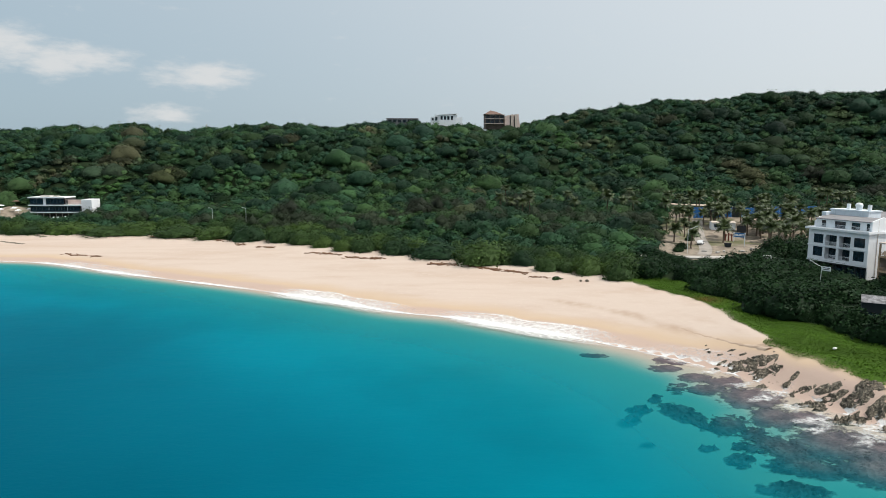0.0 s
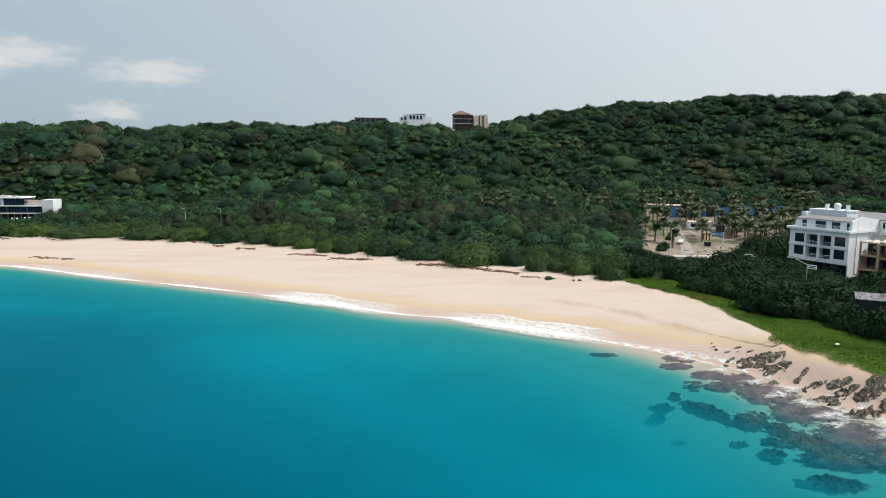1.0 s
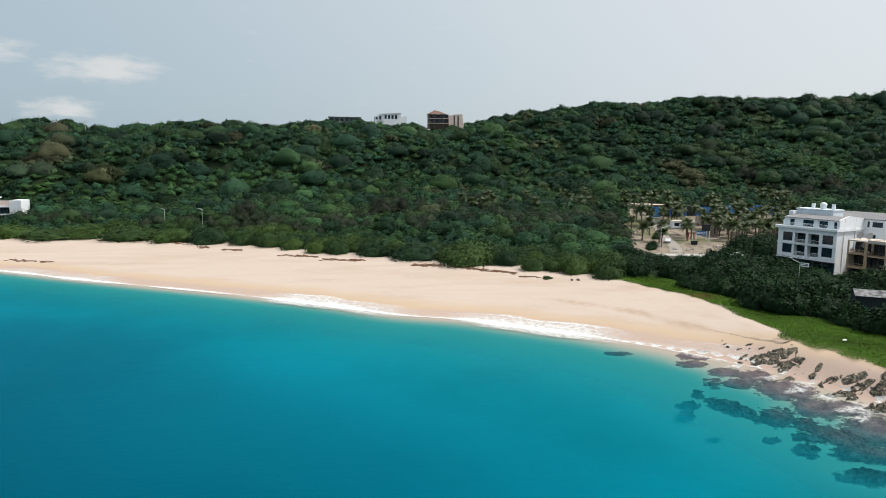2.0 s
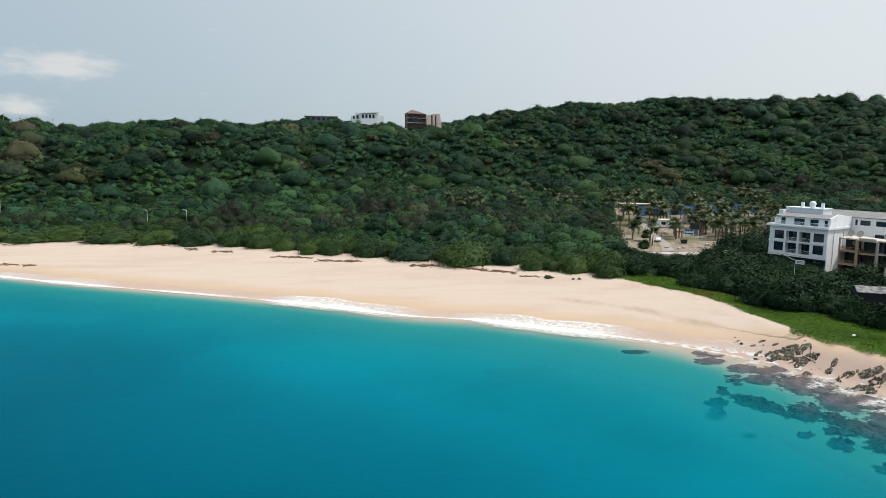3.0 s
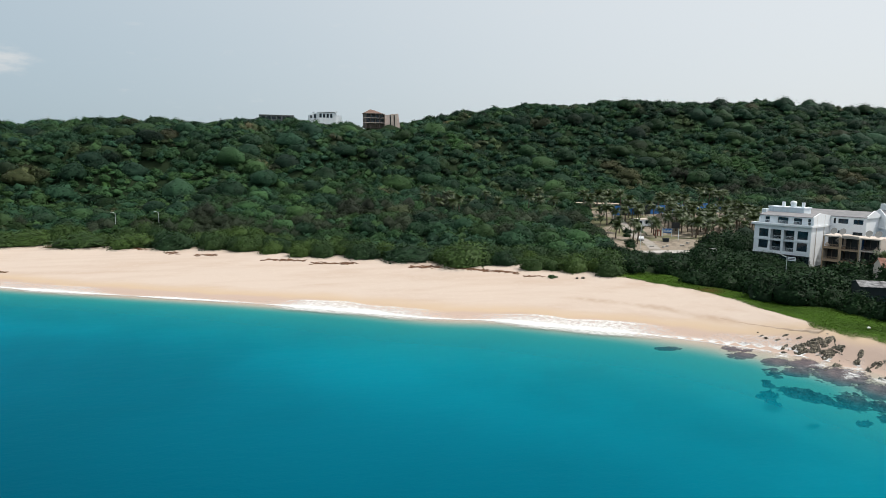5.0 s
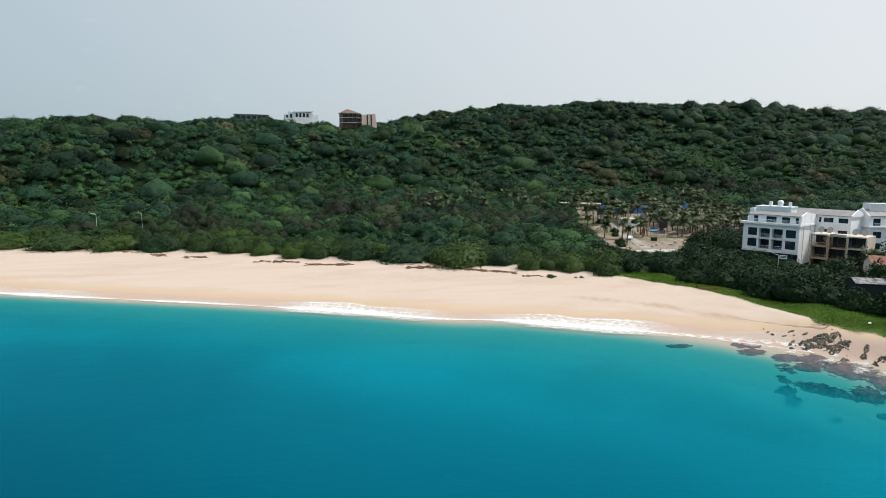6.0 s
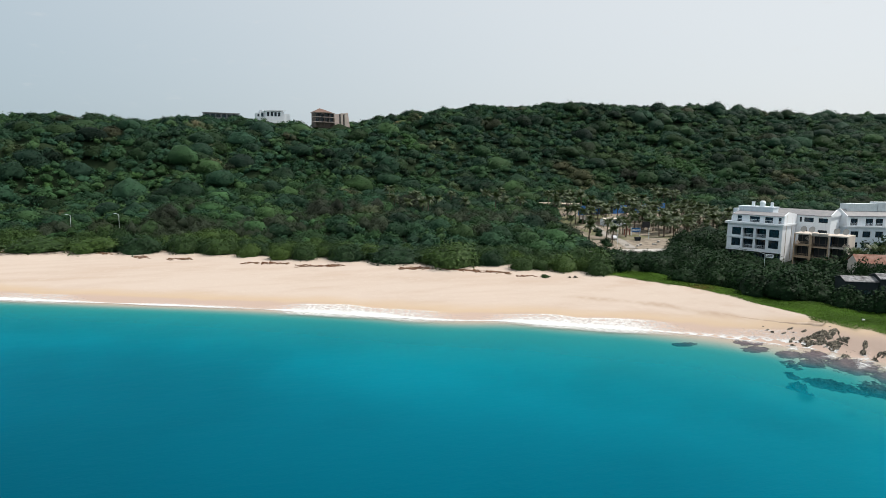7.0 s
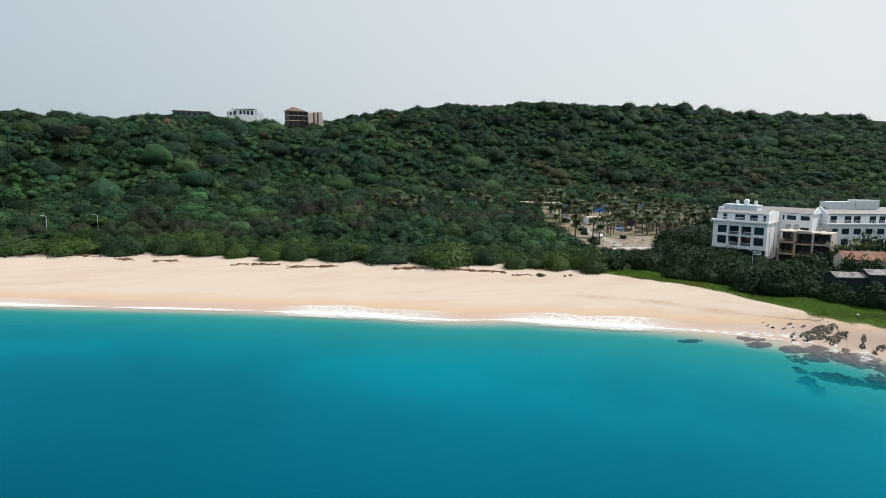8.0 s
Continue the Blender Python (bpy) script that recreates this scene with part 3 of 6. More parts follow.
def plant_hill():
    rng = HILL
    bare = lambda x, y: sum(np.exp(-(((x - fx) / fa) ** 2 + ((y - fy) / fb) ** 2) ** 2) for fx, fy, fa, fb in FIELDS) < 0.4
    needle = np.array(NEEDLE)
    near_needle = lambda x, y: np.hypot(x[:, None] - needle[:, 0], (y[:, None] - needle[:, 1])).min(1)
    behind_beach = lambda x, y, d: free_ground(x, y) & in_sight(x, y) & (signed(EDGE_LINE, x, y) > d) & ((x < 60) | (y > 203)) & ~((x < -168) & (y > 308))
    # low coastal wood between the beach shrubs and the foot of the hill
    x, y = scatter(rng, -270, 600, 150, 348, 5.0)
    keep = behind_beach(x, y, 13)
    x, y = x[keep], y[keep]
    feather = (near_needle(x, y) < 5.5) | ((1.1 * waves(x, y, 38, 41) + 0.7 * np.exp(-((y - 262 + 0.28 * x) / 24) ** 2) + rng.normal(0, 0.25, len(x))) > 1.25)
    tint = hill_tints(rng, x, y)
    g = ~feather
    rad = rng.uniform(2.5, 4.2, g.sum())
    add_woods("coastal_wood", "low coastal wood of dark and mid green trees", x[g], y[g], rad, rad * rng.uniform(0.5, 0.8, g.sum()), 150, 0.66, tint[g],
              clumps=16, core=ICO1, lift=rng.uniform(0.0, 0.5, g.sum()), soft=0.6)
    x, y = x[feather], y[feather]
    rad = rng.uniform(2.8, 4.8, len(x))
    tint = np.array((0.048, 0.066, 0.040)) * rng.uniform(0.75, 1.25, (len(x), 1))
    add_woods("feathery_wood", "feathery grey-brown needle trees behind the beach", x, y, rad, rad * rng.uniform(0.75, 1.1, len(x)), 620,
              0.7, tint, slim=0.22, rise=0.12, clumps=16, inner=0.75, stir=0.5, lift=0.3, core=ICO1)
    x, y = scatter(rng, -270, 600, 150, 348, 12.5)
    keep = behind_beach(x, y, 18) & (near_needle(x, y) > 6) & free_ground(x, y, 4)
    x, y = x[keep], y[keep]
    rad = rng.uniform(3.6, 6.6, len(x))
    add_woods("coastal_trees", "broad round-crowned trees rising from the coastal wood", x, y, rad, rad * rng.uniform(0.6, 0.8, len(x)), 430, 0.7,
              hill_tints(rng, x, y) * rng.choice((0.55, 0.7, 0.85, 1.1), (len(x), 1)), clumps=34, lift=0.25, soft=0.12, fringe=(0.86, 1.22))
    # low scrub in front of the villa
    x, y = scatter(rng, -270, -166, 306, 337, 4.4)
    rad = rng.uniform(2.6, 3.8, len(x))
    add_woods("low_scrub", "low dense green scrub below the glass villa", x, y, rad, rad * 0.34, 200, 0.6, hill_tints(rng, x, y) * 1.2, clumps=14, lift=0.0)
    # the slope and the ridge: a carpet of scrub, broad dark crowns that rise from it
    x, y = scatter(rng, -330, 640, 340, 528, 4.8)
    keep = free_ground(x, y) & in_sight(x, y) & bare(x, y)
    x, y = x[keep], y[keep]
    rad = rng.uniform(2.8, 4.6, len(x))
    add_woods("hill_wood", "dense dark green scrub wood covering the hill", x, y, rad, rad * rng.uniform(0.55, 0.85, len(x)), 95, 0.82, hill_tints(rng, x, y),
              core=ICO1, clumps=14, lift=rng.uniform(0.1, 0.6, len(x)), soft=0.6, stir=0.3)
    x, y = scatter(rng, -330, 640, 345, 528, 10.5)
    keep = free_ground(x, y, 3) & in_sight(x, y) & bare(x, y) & (near_needle(x, y) > 7) & (waves(x, y, 58, 66) + 0.6 * waves(x, y, 27, 67) + rng.normal(0, 0.4, len(x)) > 0.12)
    bx, by, br = np.array(BROADEST).T
    x, y, rad = np.append(x[keep], bx), np.append(y[keep], by), np.append(4.0 + 6.5 * rng.uniform(0, 1, keep.sum()) ** 1.6, br)
    rad = np.where(y > 480, np.minimum(rad, 5.0), rad)
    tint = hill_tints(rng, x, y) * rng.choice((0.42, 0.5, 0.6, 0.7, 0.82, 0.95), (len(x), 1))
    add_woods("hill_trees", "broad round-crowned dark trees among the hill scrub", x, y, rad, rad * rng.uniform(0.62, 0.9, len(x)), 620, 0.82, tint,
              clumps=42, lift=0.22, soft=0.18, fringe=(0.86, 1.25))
    x, y = scatter(rng, -540, -320, 850, 960, 8.0)
    rad = rng.uniform(4.0, 7.0, len(x))
    add_woods("far_wood", "distant dark wooded hilltops beyond the ridge", x, y, rad, rad * 0.6, 40, 1.6, hill_tints(rng, x, y) * 0.8, core=ICO1, clumps=8)
    far = needle[needle[:, 1] > 286]
    x, y = np.repeat(far[:, 0], 4) + rng.normal(0, 3.5, len(far) * 4), np.repeat(far[:, 1], 4) + rng.normal(0, 2.5, len(far) * 4)
    rad = rng.uniform(3.4, 5.4, len(x))
    add_woods("needle_trees", "soft dark grey-green needle trees on the hill's foot", x, y, rad, rad * rng.uniform(0.9, 1.2, len(x)), 620, 0.75,
              np.array((0.031, 0.040, 0.027)) * rng.uniform(0.8, 1.2, (len(x), 1)), slim=0.22, rise=0.35, clumps=12, inner=0.75, stir=0.5, lift=0.5, core=ICO1)


plant_hill()


def shrub(name, seed, rad, tall, n_leaf, leaf, mat, clumps, label, category, slim=1.0, rise=0.0, stir=0.25):
    """One shrub: short stems and a crown of leaf clumps, its base at the origin."""
    rng = np.random.RandomState(seed)
    root = new(name)
    one = np.ones(1)
    v, f, _, nn = woods(rng, one * 0, one * 0, one * tall * 0.1, one * rad, one * tall * 0.9, n_leaf, one * leaf, np.ones((1, 3)), clumps, ICO2, slim, rise, 0.8, 0.52, stir, 0.3, (0.82, 1.25))
    me = mesh_from("crown", v, f, mat, True)
    set_normals(me, nn)
    crown = new("crown", me)
    crown.parent = root
    for i in range(2):
        bm = bmesh.new()
        a = rng.uniform(0, 6.28)
        q = Matrix.Translation((math.cos(a) * 0.25 * rad, math.sin(a) * 0.25 * rad, tall * 0.15)) @ Euler((rng.uniform(-0.4, 0.4), rng.uniform(-0.4, 0.4), 0)).to_matrix().to_4x4()
        bmesh.ops.create_cone(bm, segments=6, radius1=0.13, radius2=0.06, depth=tall * 0.7, matrix=q)
        part("stem", bm, BARK, root)
    return tagged(root, label, category)


def place(ob, x, y, s=1.0, turn=0.0, sink=0.0, sz=None):
    z = float(height(np.array([x]), np.array([y]))[0]) - sink
    return Matrix.LocRotScale((x, y, z), Euler((0, 0, turn)), (s, s, sz or s))


def copies(kinds, spots, group):
    """Each kind's first spot takes the original, later spots take copies."""
    fresh = list(kinds)
    for i, (x, y, s, sz) in enumerate(spots):
        ob = kinds[i % len(kinds)]
        m = place(ob, x, y, 1.0, random.uniform(0, 6.28), 0.15)
        if ob in fresh:
            fresh.remove(ob)
            ob.matrix_basis = m
        else:
            ob = copy_thing(ob, m)
        ob.scale = (s, s, sz)
        tagged(ob, group=group)


# shrubs that stand on the sand's edge: x, y of the foot's middle, half width
FRONT = [(-175.0, 277.0, 8.4), (-159.9, 277.2, 9.5), (-140.5, 271.1, 9.1), (-127.6, 273.4, 6.7), (-108.4, 264.2, 8.9), (-91.6, 260.2, 7.6), (-77.0, 254.8, 5.9), (-62.2, 250.4, 4.5), (-52.2, 243.8, 4.3), (-43.2, 236.8, 3.6), (-34.9, 227.3, 3.3), (-27.7, 225.2, 3.7), (-15.3, 218.2, 5.0), (-2.8, 208.9, 7.0), (10.7, 195.3, 6.9), (23.6, 195.1, 3.8), (30.3, 186.8, 3.2), (35.4, 184.8, 2.3), (40.3, 180.1, 3.5), (46.3, 171.1, 3.3)]


def plant_beach_front():
    kinds = [shrub("beach_shrub", 50 + i, 3.6, 4.0, 2300, 0.37, DOME, 44, "dense bright green dome of a beach shrub at the sand's edge", "shrub", 0.75, 0.2) for i in range(5)]
    line = smooth_line(EDGE, 12)
    spots, rng = [], np.random.RandomState(5)
    for x, y, half in FRONT:
        s = half * 1.3 / 3.6
        spots.append((x + 0.40 * half, y + 0.8 * half, s, max(0.9, min(1.5, s)) * rng.uniform(0.75, 1.2) * (0.75 if x < -80 else 1)))
    for off, gap in ((5.2, 6.4), (9.0, 5.6), (13.5, 6.2)):
        walk_len = 0
        for a, b in zip(line[:-1], line[1:]):
            d = b - a
            l = np.hypot(*d)
            walk_len += l
            if walk_len < gap or not (-195 < a[0] < 47 and a[1] > 168):
                continue
            walk_len = 0
            nx, ny = (0.45, 0.89)
            o = off + rng.uniform(-1.5, 1.5)
            s = rng.uniform(0.75, 1.4) * (0.75 if off < 6 else 1) + 0.3 * float(waves(a[0], a[1], 34, 71))
            spots.append((a[0] + nx * o, a[1] + ny * o, s, s * rng.uniform(0.8, 1.25)))
    copies(kinds, spots, "beach shrubs")


def plant_broad_leaves():
    kinds = [shrub("broadleaf_shrub", 80 + i, 3.6, 4.3, 1600, 0.36, BROAD, 34, "dark green broad-leaved shrub behind the dune grass", "shrub", stir=0.6) for i in range(4)]
    rng = np.random.RandomState(6)
    x, y = scatter(rng, 52, 128, 60, 205, 6.6)
    keep = ~inside(PARK, x, y) & ~inside(DUNE, x, y) & (signed(EDGE_LINE, x, y) > 6) & ~inside([(77, 120), (84, 130), (98, 119), (91, 108), (82, 112)], x, y)
    for px, py, r in ((110, 168, 12.5), (117, 150, 9), (104, 128, 6.5)):
        keep &= np.hypot(x - px, y - py) > r
    spots = [(a, b, s, q) for a, b, s, q in ((81, 113.5, 0.6, 0.5), (86, 110, 0.6, 0.5), (91, 106, 0.7, 0.5), (76.6, 118, 0.5, 0.5), (93, 236, 0.8, 0.9), (88, 229, 0.7, 0.8),
                                              (79, 212, 0.9, 1.0), (97, 253, 0.8, 0.9), (76, 207, 0.8, 0.8), (104, 203, 0.7, 0.5), (109, 205, 0.7, 0.5), (114, 209, 0.8, 0.6), (119, 212, 0.7, 0.5), (110, 199, 0.8, 0.6),
                                              (123, 133, 0.9, 1.1), (128, 139, 1.0, 1.3), (121, 141, 0.9, 1.2), (133, 146, 1.0, 1.2), (95.5, 125.5, 1.2, 1.15), (99.2, 123, 1.25, 1.25), (103, 120.6, 1.25, 1.3), (107, 118.2, 1.2, 1.25), (95, 128.5, 1.0, 1.75), (98, 127, 1.0, 1.75), (101, 125, 1.0, 1.75), (105, 122.6, 1.0, 1.75), (109.5, 120, 1.0, 1.75), (103, 136, 1.4, 1.9), (108, 134, 1.5, 2.1), (113, 131.5, 1.5, 2.2), (118, 129, 1.5, 2.2), (110, 141, 1.3, 1.9), (117, 141, 1.5, 2.2), (121, 137, 1.4, 2.4), (125, 143, 1.5, 2.4), (131, 146, 1.5, 2.3))]
    spots += [(a, b, s, s * q) for a, b, s, q in zip(x[keep], y[keep], rng.uniform(1.1, 1.75, keep.sum()), rng.uniform(0.62, 0.9, keep.sum()))]
    spots = [(a, b, s * (0.7 if b > 178 and a < 99 else 1), q * (0.55 if b > 178 and a < 99 else 1)) for a, b, s, q in spots]
    spots = [(a, b, s, q * (0.78 if math.hypot(a - 99, b - 160) < 17 else 1)) for a, b, s, q in spots]
    rim = smooth_line([(77, 104), (75, 114), (75, 119), (73.5, 125), (70.5, 127.5), (69.3, 132.5), (67.6, 139), (67.6, 149), (64, 153), (64, 160), (64.8, 166), (63.5, 173)], 3)
    spots += [(a + rng.uniform(-0.6, 0.8), b, q, q * 0.8) for (a, b), q in zip(rim, rng.uniform(0.4, 0.65, len(rim)))]
    copies(kinds, spots, "broadleaf shrubs")


plant_beach_front()
plant_broad_leaves()


# ---------------------------------------------------------------- shore: rocks, reef, foam, dune grass, drift
def rock_material():
    """Dark pitted coral rock, near-black in the pits and speckled pale on the high points."""
    m, n, k, p = material("weathered_coral_rock")
    co = n.new("ShaderNodeTexCoord").outputs["Object"]
    big, pits = noise_node(n, k, 0.9, 5, 0.6, co), noise_node(n, k, 3.2, 6, 0.75, co)
    c = mix_node(n, k, (0.045, 0.042, 0.030), (0.125, 0.105, 0.078), ramp_node(n, k, big.outputs[0], 0.35, 0.65))
    c = mix_node(n, k, c, (0.40, 0.35, 0.27), ramp_node(n, k, pits.outputs[0], 0.49, 0.64, 0, 0.85))
    c = mix_node(n, k, c, (0.018, 0.016, 0.014), ramp_node(n, k, pits.outputs[0], 0.47, 0.36, 0, 0.9))
    k.new(c, p.inputs["Base Color"])
    p.inputs["Roughness"].default_value = 0.9
    k.new(bump_node(n, k, pits.outputs[0], 1.0, 0.25), p.inputs["Normal"])
    return m


def reef_material():
    """Algae-covered coral, its rim faded clear in place of the blur of refracting water."""
    m, n, k, p = material("algae_covered_reef")
    co = n.new("ShaderNodeTexCoord").outputs["Object"]
    big, fine = noise_node(n, k, 0.5, 5, 0.65, co), noise_node(n, k, 3.0, 5, 0.7, co)
    c = mix_node(n, k, (0.085, 0.052, 0.062), (0.19, 0.12, 0.125), ramp_node(n, k, big.outputs[0], 0.35, 0.7))
    c = mix_node(n, k, c, (0.05, 0.032, 0.036), ramp_node(n, k, fine.outputs[0], 0.5, 0.7, 0, 0.7))
    k.new(c, p.inputs["Base Color"])
    p.inputs["Roughness"].default_value = 0.9
    soft = n.new("ShaderNodeMath")
    soft.operation = "MULTIPLY_ADD"
    soft.inputs[1].default_value = 0.5
    k.new(fine.outputs[0], soft.inputs[0])
    k.new(attr_node(n, "cover").outputs["Fac"], soft.inputs[2])
    clear, mx = n.new("ShaderNodeBsdfTransparent"), n.new("ShaderNodeMixShader")
    k.new(ramp_node(n, k, soft.outputs[0], 0.14, 0.8, 0, 0.96), mx.inputs[0])
    k.new(clear.outputs[0], mx.inputs[1])
    k.new(p.outputs[0], mx.inputs[2])
    k.new(mx.outputs[0], n["Material Output"].inputs[0])
    return m


ROCK, REEF = rock_material(), reef_material()
DRIFT = plain("drift_weed", (0.13, 0.055, 0.03), (0.20, 0.12, 0.065), 1.5, 0.9, 0.3)
LITTER = plain("white_plastic", (0.8, 0.8, 0.78), (0.7, 0.7, 0.68), 2, 0.5, 0.1)


def jagged(bm, cx, cy, cz, rx, ry, rz, turn, seed, rough):
    """Adds one craggy lump to bm."""
    v, f = ICO3
    made = []
    for d in v:
        q = Vector(d)
        p = q * 1.9 + Vector((seed * 7.1, seed * 3.3, seed))
        r = 1 + rough * (noise.turbulence(p, 4, True) - 0.55) + rough * 0.5 * noise.noise(q * 5 + Vector((seed, 0, 0)))
        q = Vector((q.x * rx, q.y * ry, q.z * rz)) * r
        q = Euler((0, 0, turn)).to_matrix() @ q
        made.append(bm.verts.new((cx + q.x, cy + q.y, cz + q.z)))
    for a, b, c in f:
        bm.faces.new((made[a], made[b], made[c]))


BEHIND = Vector((0.47, 0.88))


def crag(name, x, y, along, across, tall, seed, flat, mat, pitch, ragged=1.0, low=-0.25):
    """A rock body as one rough skin on the ground: ragged rim, pitted and ridged top. along, across: half axes."""
    nu, nv = max(10, int(2 * along.length / pitch)), max(10, int(2 * across.length / pitch))
    cu, cv = np.meshgrid(np.linspace(-1.2, 1.2, nu), np.linspace(-1.2, 1.2, nv))
    px, py = x + cu * along.x + cv * across.x, y + cu * along.y + cv * across.y
    base = height(px.ravel(), py.ravel())
    verts, cover = [], []
    for u, w, qx, qy, g in zip(cu.ravel(), cv.ravel(), px.ravel(), py.ravel(), base):
        p = Vector((qx, qy, seed * 3.7))
        inner = 1 - (max(abs(u), abs(w)) / 1.2) ** 8
        rim = 1 - (u * u + w * w) + ragged * (0.55 * noise.noise(p * 0.55) + 0.75 * noise.noise(p * 1.3) + 0.45 * noise.noise(p * 2.9)) * inner
        ridge = 1 - abs(noise.noise(p * 1.15 + Vector((9, 4, 0)))) * 2.9
        pit = noise.turbulence(p * 1.9, 4, True) - 0.5
        e = max(-0.7, min(1.0, rim * flat))
        top = (0.3 + 0.75 * ridge + 0.9 * pit) if e > 0 else 0.6
        verts.append((qx + 0.4 * pitch * noise.noise(p * 4), qy + 0.4 * pitch * noise.noise(p * 4.3), g + tall * e * max(low, top)))
        cover.append(max(-0.5, min(0.6, rim * 0.9)))
    i = (np.arange(nv - 1)[:, None] * nu + np.arange(nu - 1)[None]).ravel()
    me = mesh_from(name, verts, np.stack([i, i + 1, i + nu + 1, i + nu], 1), mat)
    add_attr(me, "cover", cover)
    return new(name, me)


def rock_outcrop(x0, y0, x1, y1, deep, tall, seed):
    ob = crag("rock_outcrop", (x0 + x1) / 2, (y0 + y1) / 2, Vector((x1 - x0, y1 - y0)) / 2 * 1.15, BEHIND * deep * 0.4,
              tall * 0.9, seed, 1.6, ROCK, 0.16)
    return tagged(ob, "jagged dark coral rock outcrop on the wet sand", "rock", "shore rocks")


for i, q in enumerate([
        (47.6, 107.2, 53.9, 105.4, 4.6, 0.6), (49.4, 103.6, 53.6, 102.1, 3.4, 0.5), (48.8, 99.6, 51.9, 99.6, 2.4, 0.4), (51.9, 97.8, 54.9, 99.2, 2.4, 0.5),
        (51.6, 95.5, 55.2, 95.3, 2.4, 0.55), (50.6, 91.8, 57.0, 91.2, 2.8, 0.65), (55.0, 94.2, 57.7, 92.8, 2.4, 0.4), (52.1, 89.8, 55.5, 90.3, 2.2, 0.6),
        (55.5, 89.7, 59.2, 88.4, 3.2, 0.7), (51.9, 85.7, 59.3, 85.6, 4.4, 0.9), (58.4, 90.3, 61.6, 89.9, 3.4, 0.6), (59.0, 86.8, 60.8, 86.7, 2.0, 0.5),
        (56.5, 82.4, 59.2, 82.6, 2.2, 0.6), (60, 80.5, 64, 80.2, 3.0, 0.7), (53.2, 103.4, 54.6, 104.8, 2.0, 0.4),
        (49.5, 112.2, 51, 112.1, 1.2, 0.25), (50.7, 109.8, 51.8, 109.5, 1.0, 0.22), (46.2, 109, 48.6, 109.5, 1.2, 0.22), (46.6, 115.1, 47.7, 114.9, 0.8, 0.16), (47.6, 112, 48.6, 111.7, 0.8, 0.16),
        (-169, 277, -160, 272, 2.4, 0.25), (-172, 262, -160, 257, 2.0, 0.2)]):
    rock_outcrop(*q, i + 1)


def boulder(x, y, s, seed):
    bm = bmesh.new()
    jagged(bm, 0, 0, s * 0.2, s, s * 0.7, s * 0.6, seed, seed, 0.6)
    me = bpy.data.meshes.new("stone")
    bm.to_mesh(me)
    bm.free()
    me.materials.append(ROCK)
    ob = tagged(new("stone", me), "small dark stone lying on the sand", "stone", "loose stones")
    ob.matrix_basis = Matrix.Translation((x, y, float(height(np.array([x]), np.array([y]))[0])))
    return ob


stone_rng = random.Random(4)
STONES = [boulder(47, 113.6, 0.4, 1.5), boulder(46, 108, 0.5, 2.5), boulder(53, 106.6, 0.35, 3.5)]
for i in range(16):
    t = stone_rng.random()
    x, y = 44 + 16 * t + stone_rng.gauss(0, 2.2), 117 - 32 * t + stone_rng.gauss(0, 2.2)
    if signed(SHORE_LINE, np.array([x]), np.array([y]))[0] > 0.5:
        s = stone_rng.uniform(0.4, 1.0)
        q = Matrix.Translation((x, y, float(height(np.array([x]), np.array([y]))[0]))) @ Matrix.Rotation(stone_rng.uniform(0, 6.28), 4, "Z")
        copy_thing(STONES[i % 3], q).scale = (s, s, s)
boulder(37.5, 173.2, 0.55, 7.5), boulder(39.0, 172.6, 0.6, 8.5)


def reef(x, y, a, b, tilt, seed):
    """A flat-topped coral head that stands on the sea bed."""
    bed = float(height(np.array([x]), np.array([y]))[0])
    rise = max(0.12, -0.12 - bed) * 0.5
    side = Vector((BEHIND.y, -BEHIND.x))
    ob = crag("coral_reef", x, y, (side + BEHIND * tilt) * a * 1.2, BEHIND * b * 1.15, rise, seed, 1.5, REEF, 0.22, 0.75 if a > 2.2 else 1.3, 0.12)
    return tagged(ob, "dark purple-brown coral reef patch under clear shallow water", "reef", "reef patches")


for i, q in enumerate(REEFS):
    reef(*q, -0.5 if i in (9, 10, 15) else 0.2, i + 20)


def foam_material():
    m, n, k, p = material("sea_foam")
    co = n.new("ShaderNodeTexCoord").outputs["Object"]
    lace, fine = noise_node(n, k, 1.1, 10, 0.8, co), n.new("ShaderNodeTexVoronoi")
    fine.feature, fine.inputs["Scale"].default_value = "DISTANCE_TO_EDGE", 2.4
    warp = mix_node(n, k, co, lace.outputs["Color"], 0.75)
    k.new(warp, fine.inputs["Vector"])
    add = n.new("ShaderNodeMath")
    add.operation = "ADD"
    k.new(lace.outputs[0], add.inputs[0])
    k.new(ramp_node(n, k, fine.outputs["Distance"], 0.0, 0.16, 0.08, -0.05), add.inputs[1])
    thick = n.new("ShaderNodeMath")
    thick.operation = "ADD"
    k.new(add.outputs[0], thick.inputs[0])
    k.new(attr_node(n, "thick").outputs["Fac"], thick.inputs[1])
    p.inputs["Base Color"].default_value, p.inputs["Roughness"].default_value = (0.82, 0.83, 0.82, 1), 0.8
    k.new(bump_node(n, k, lace.outputs[0], 0.5, 0.2), p.inputs["Normal"])
    clear, mx = n.new("ShaderNodeBsdfTransparent"), n.new("ShaderNodeMixShader")
    k.new(ramp_node(n, k, thick.outputs[0], 0.6, 1.22, 0, 0.85), mx.inputs[0])
    k.new(clear.outputs[0], mx.inputs[1])
    k.new(p.outputs[0], mx.inputs[2])
    k.new(mx.outputs[0], n["Material Output"].inputs[0])
    return m


FOAM = foam_material()


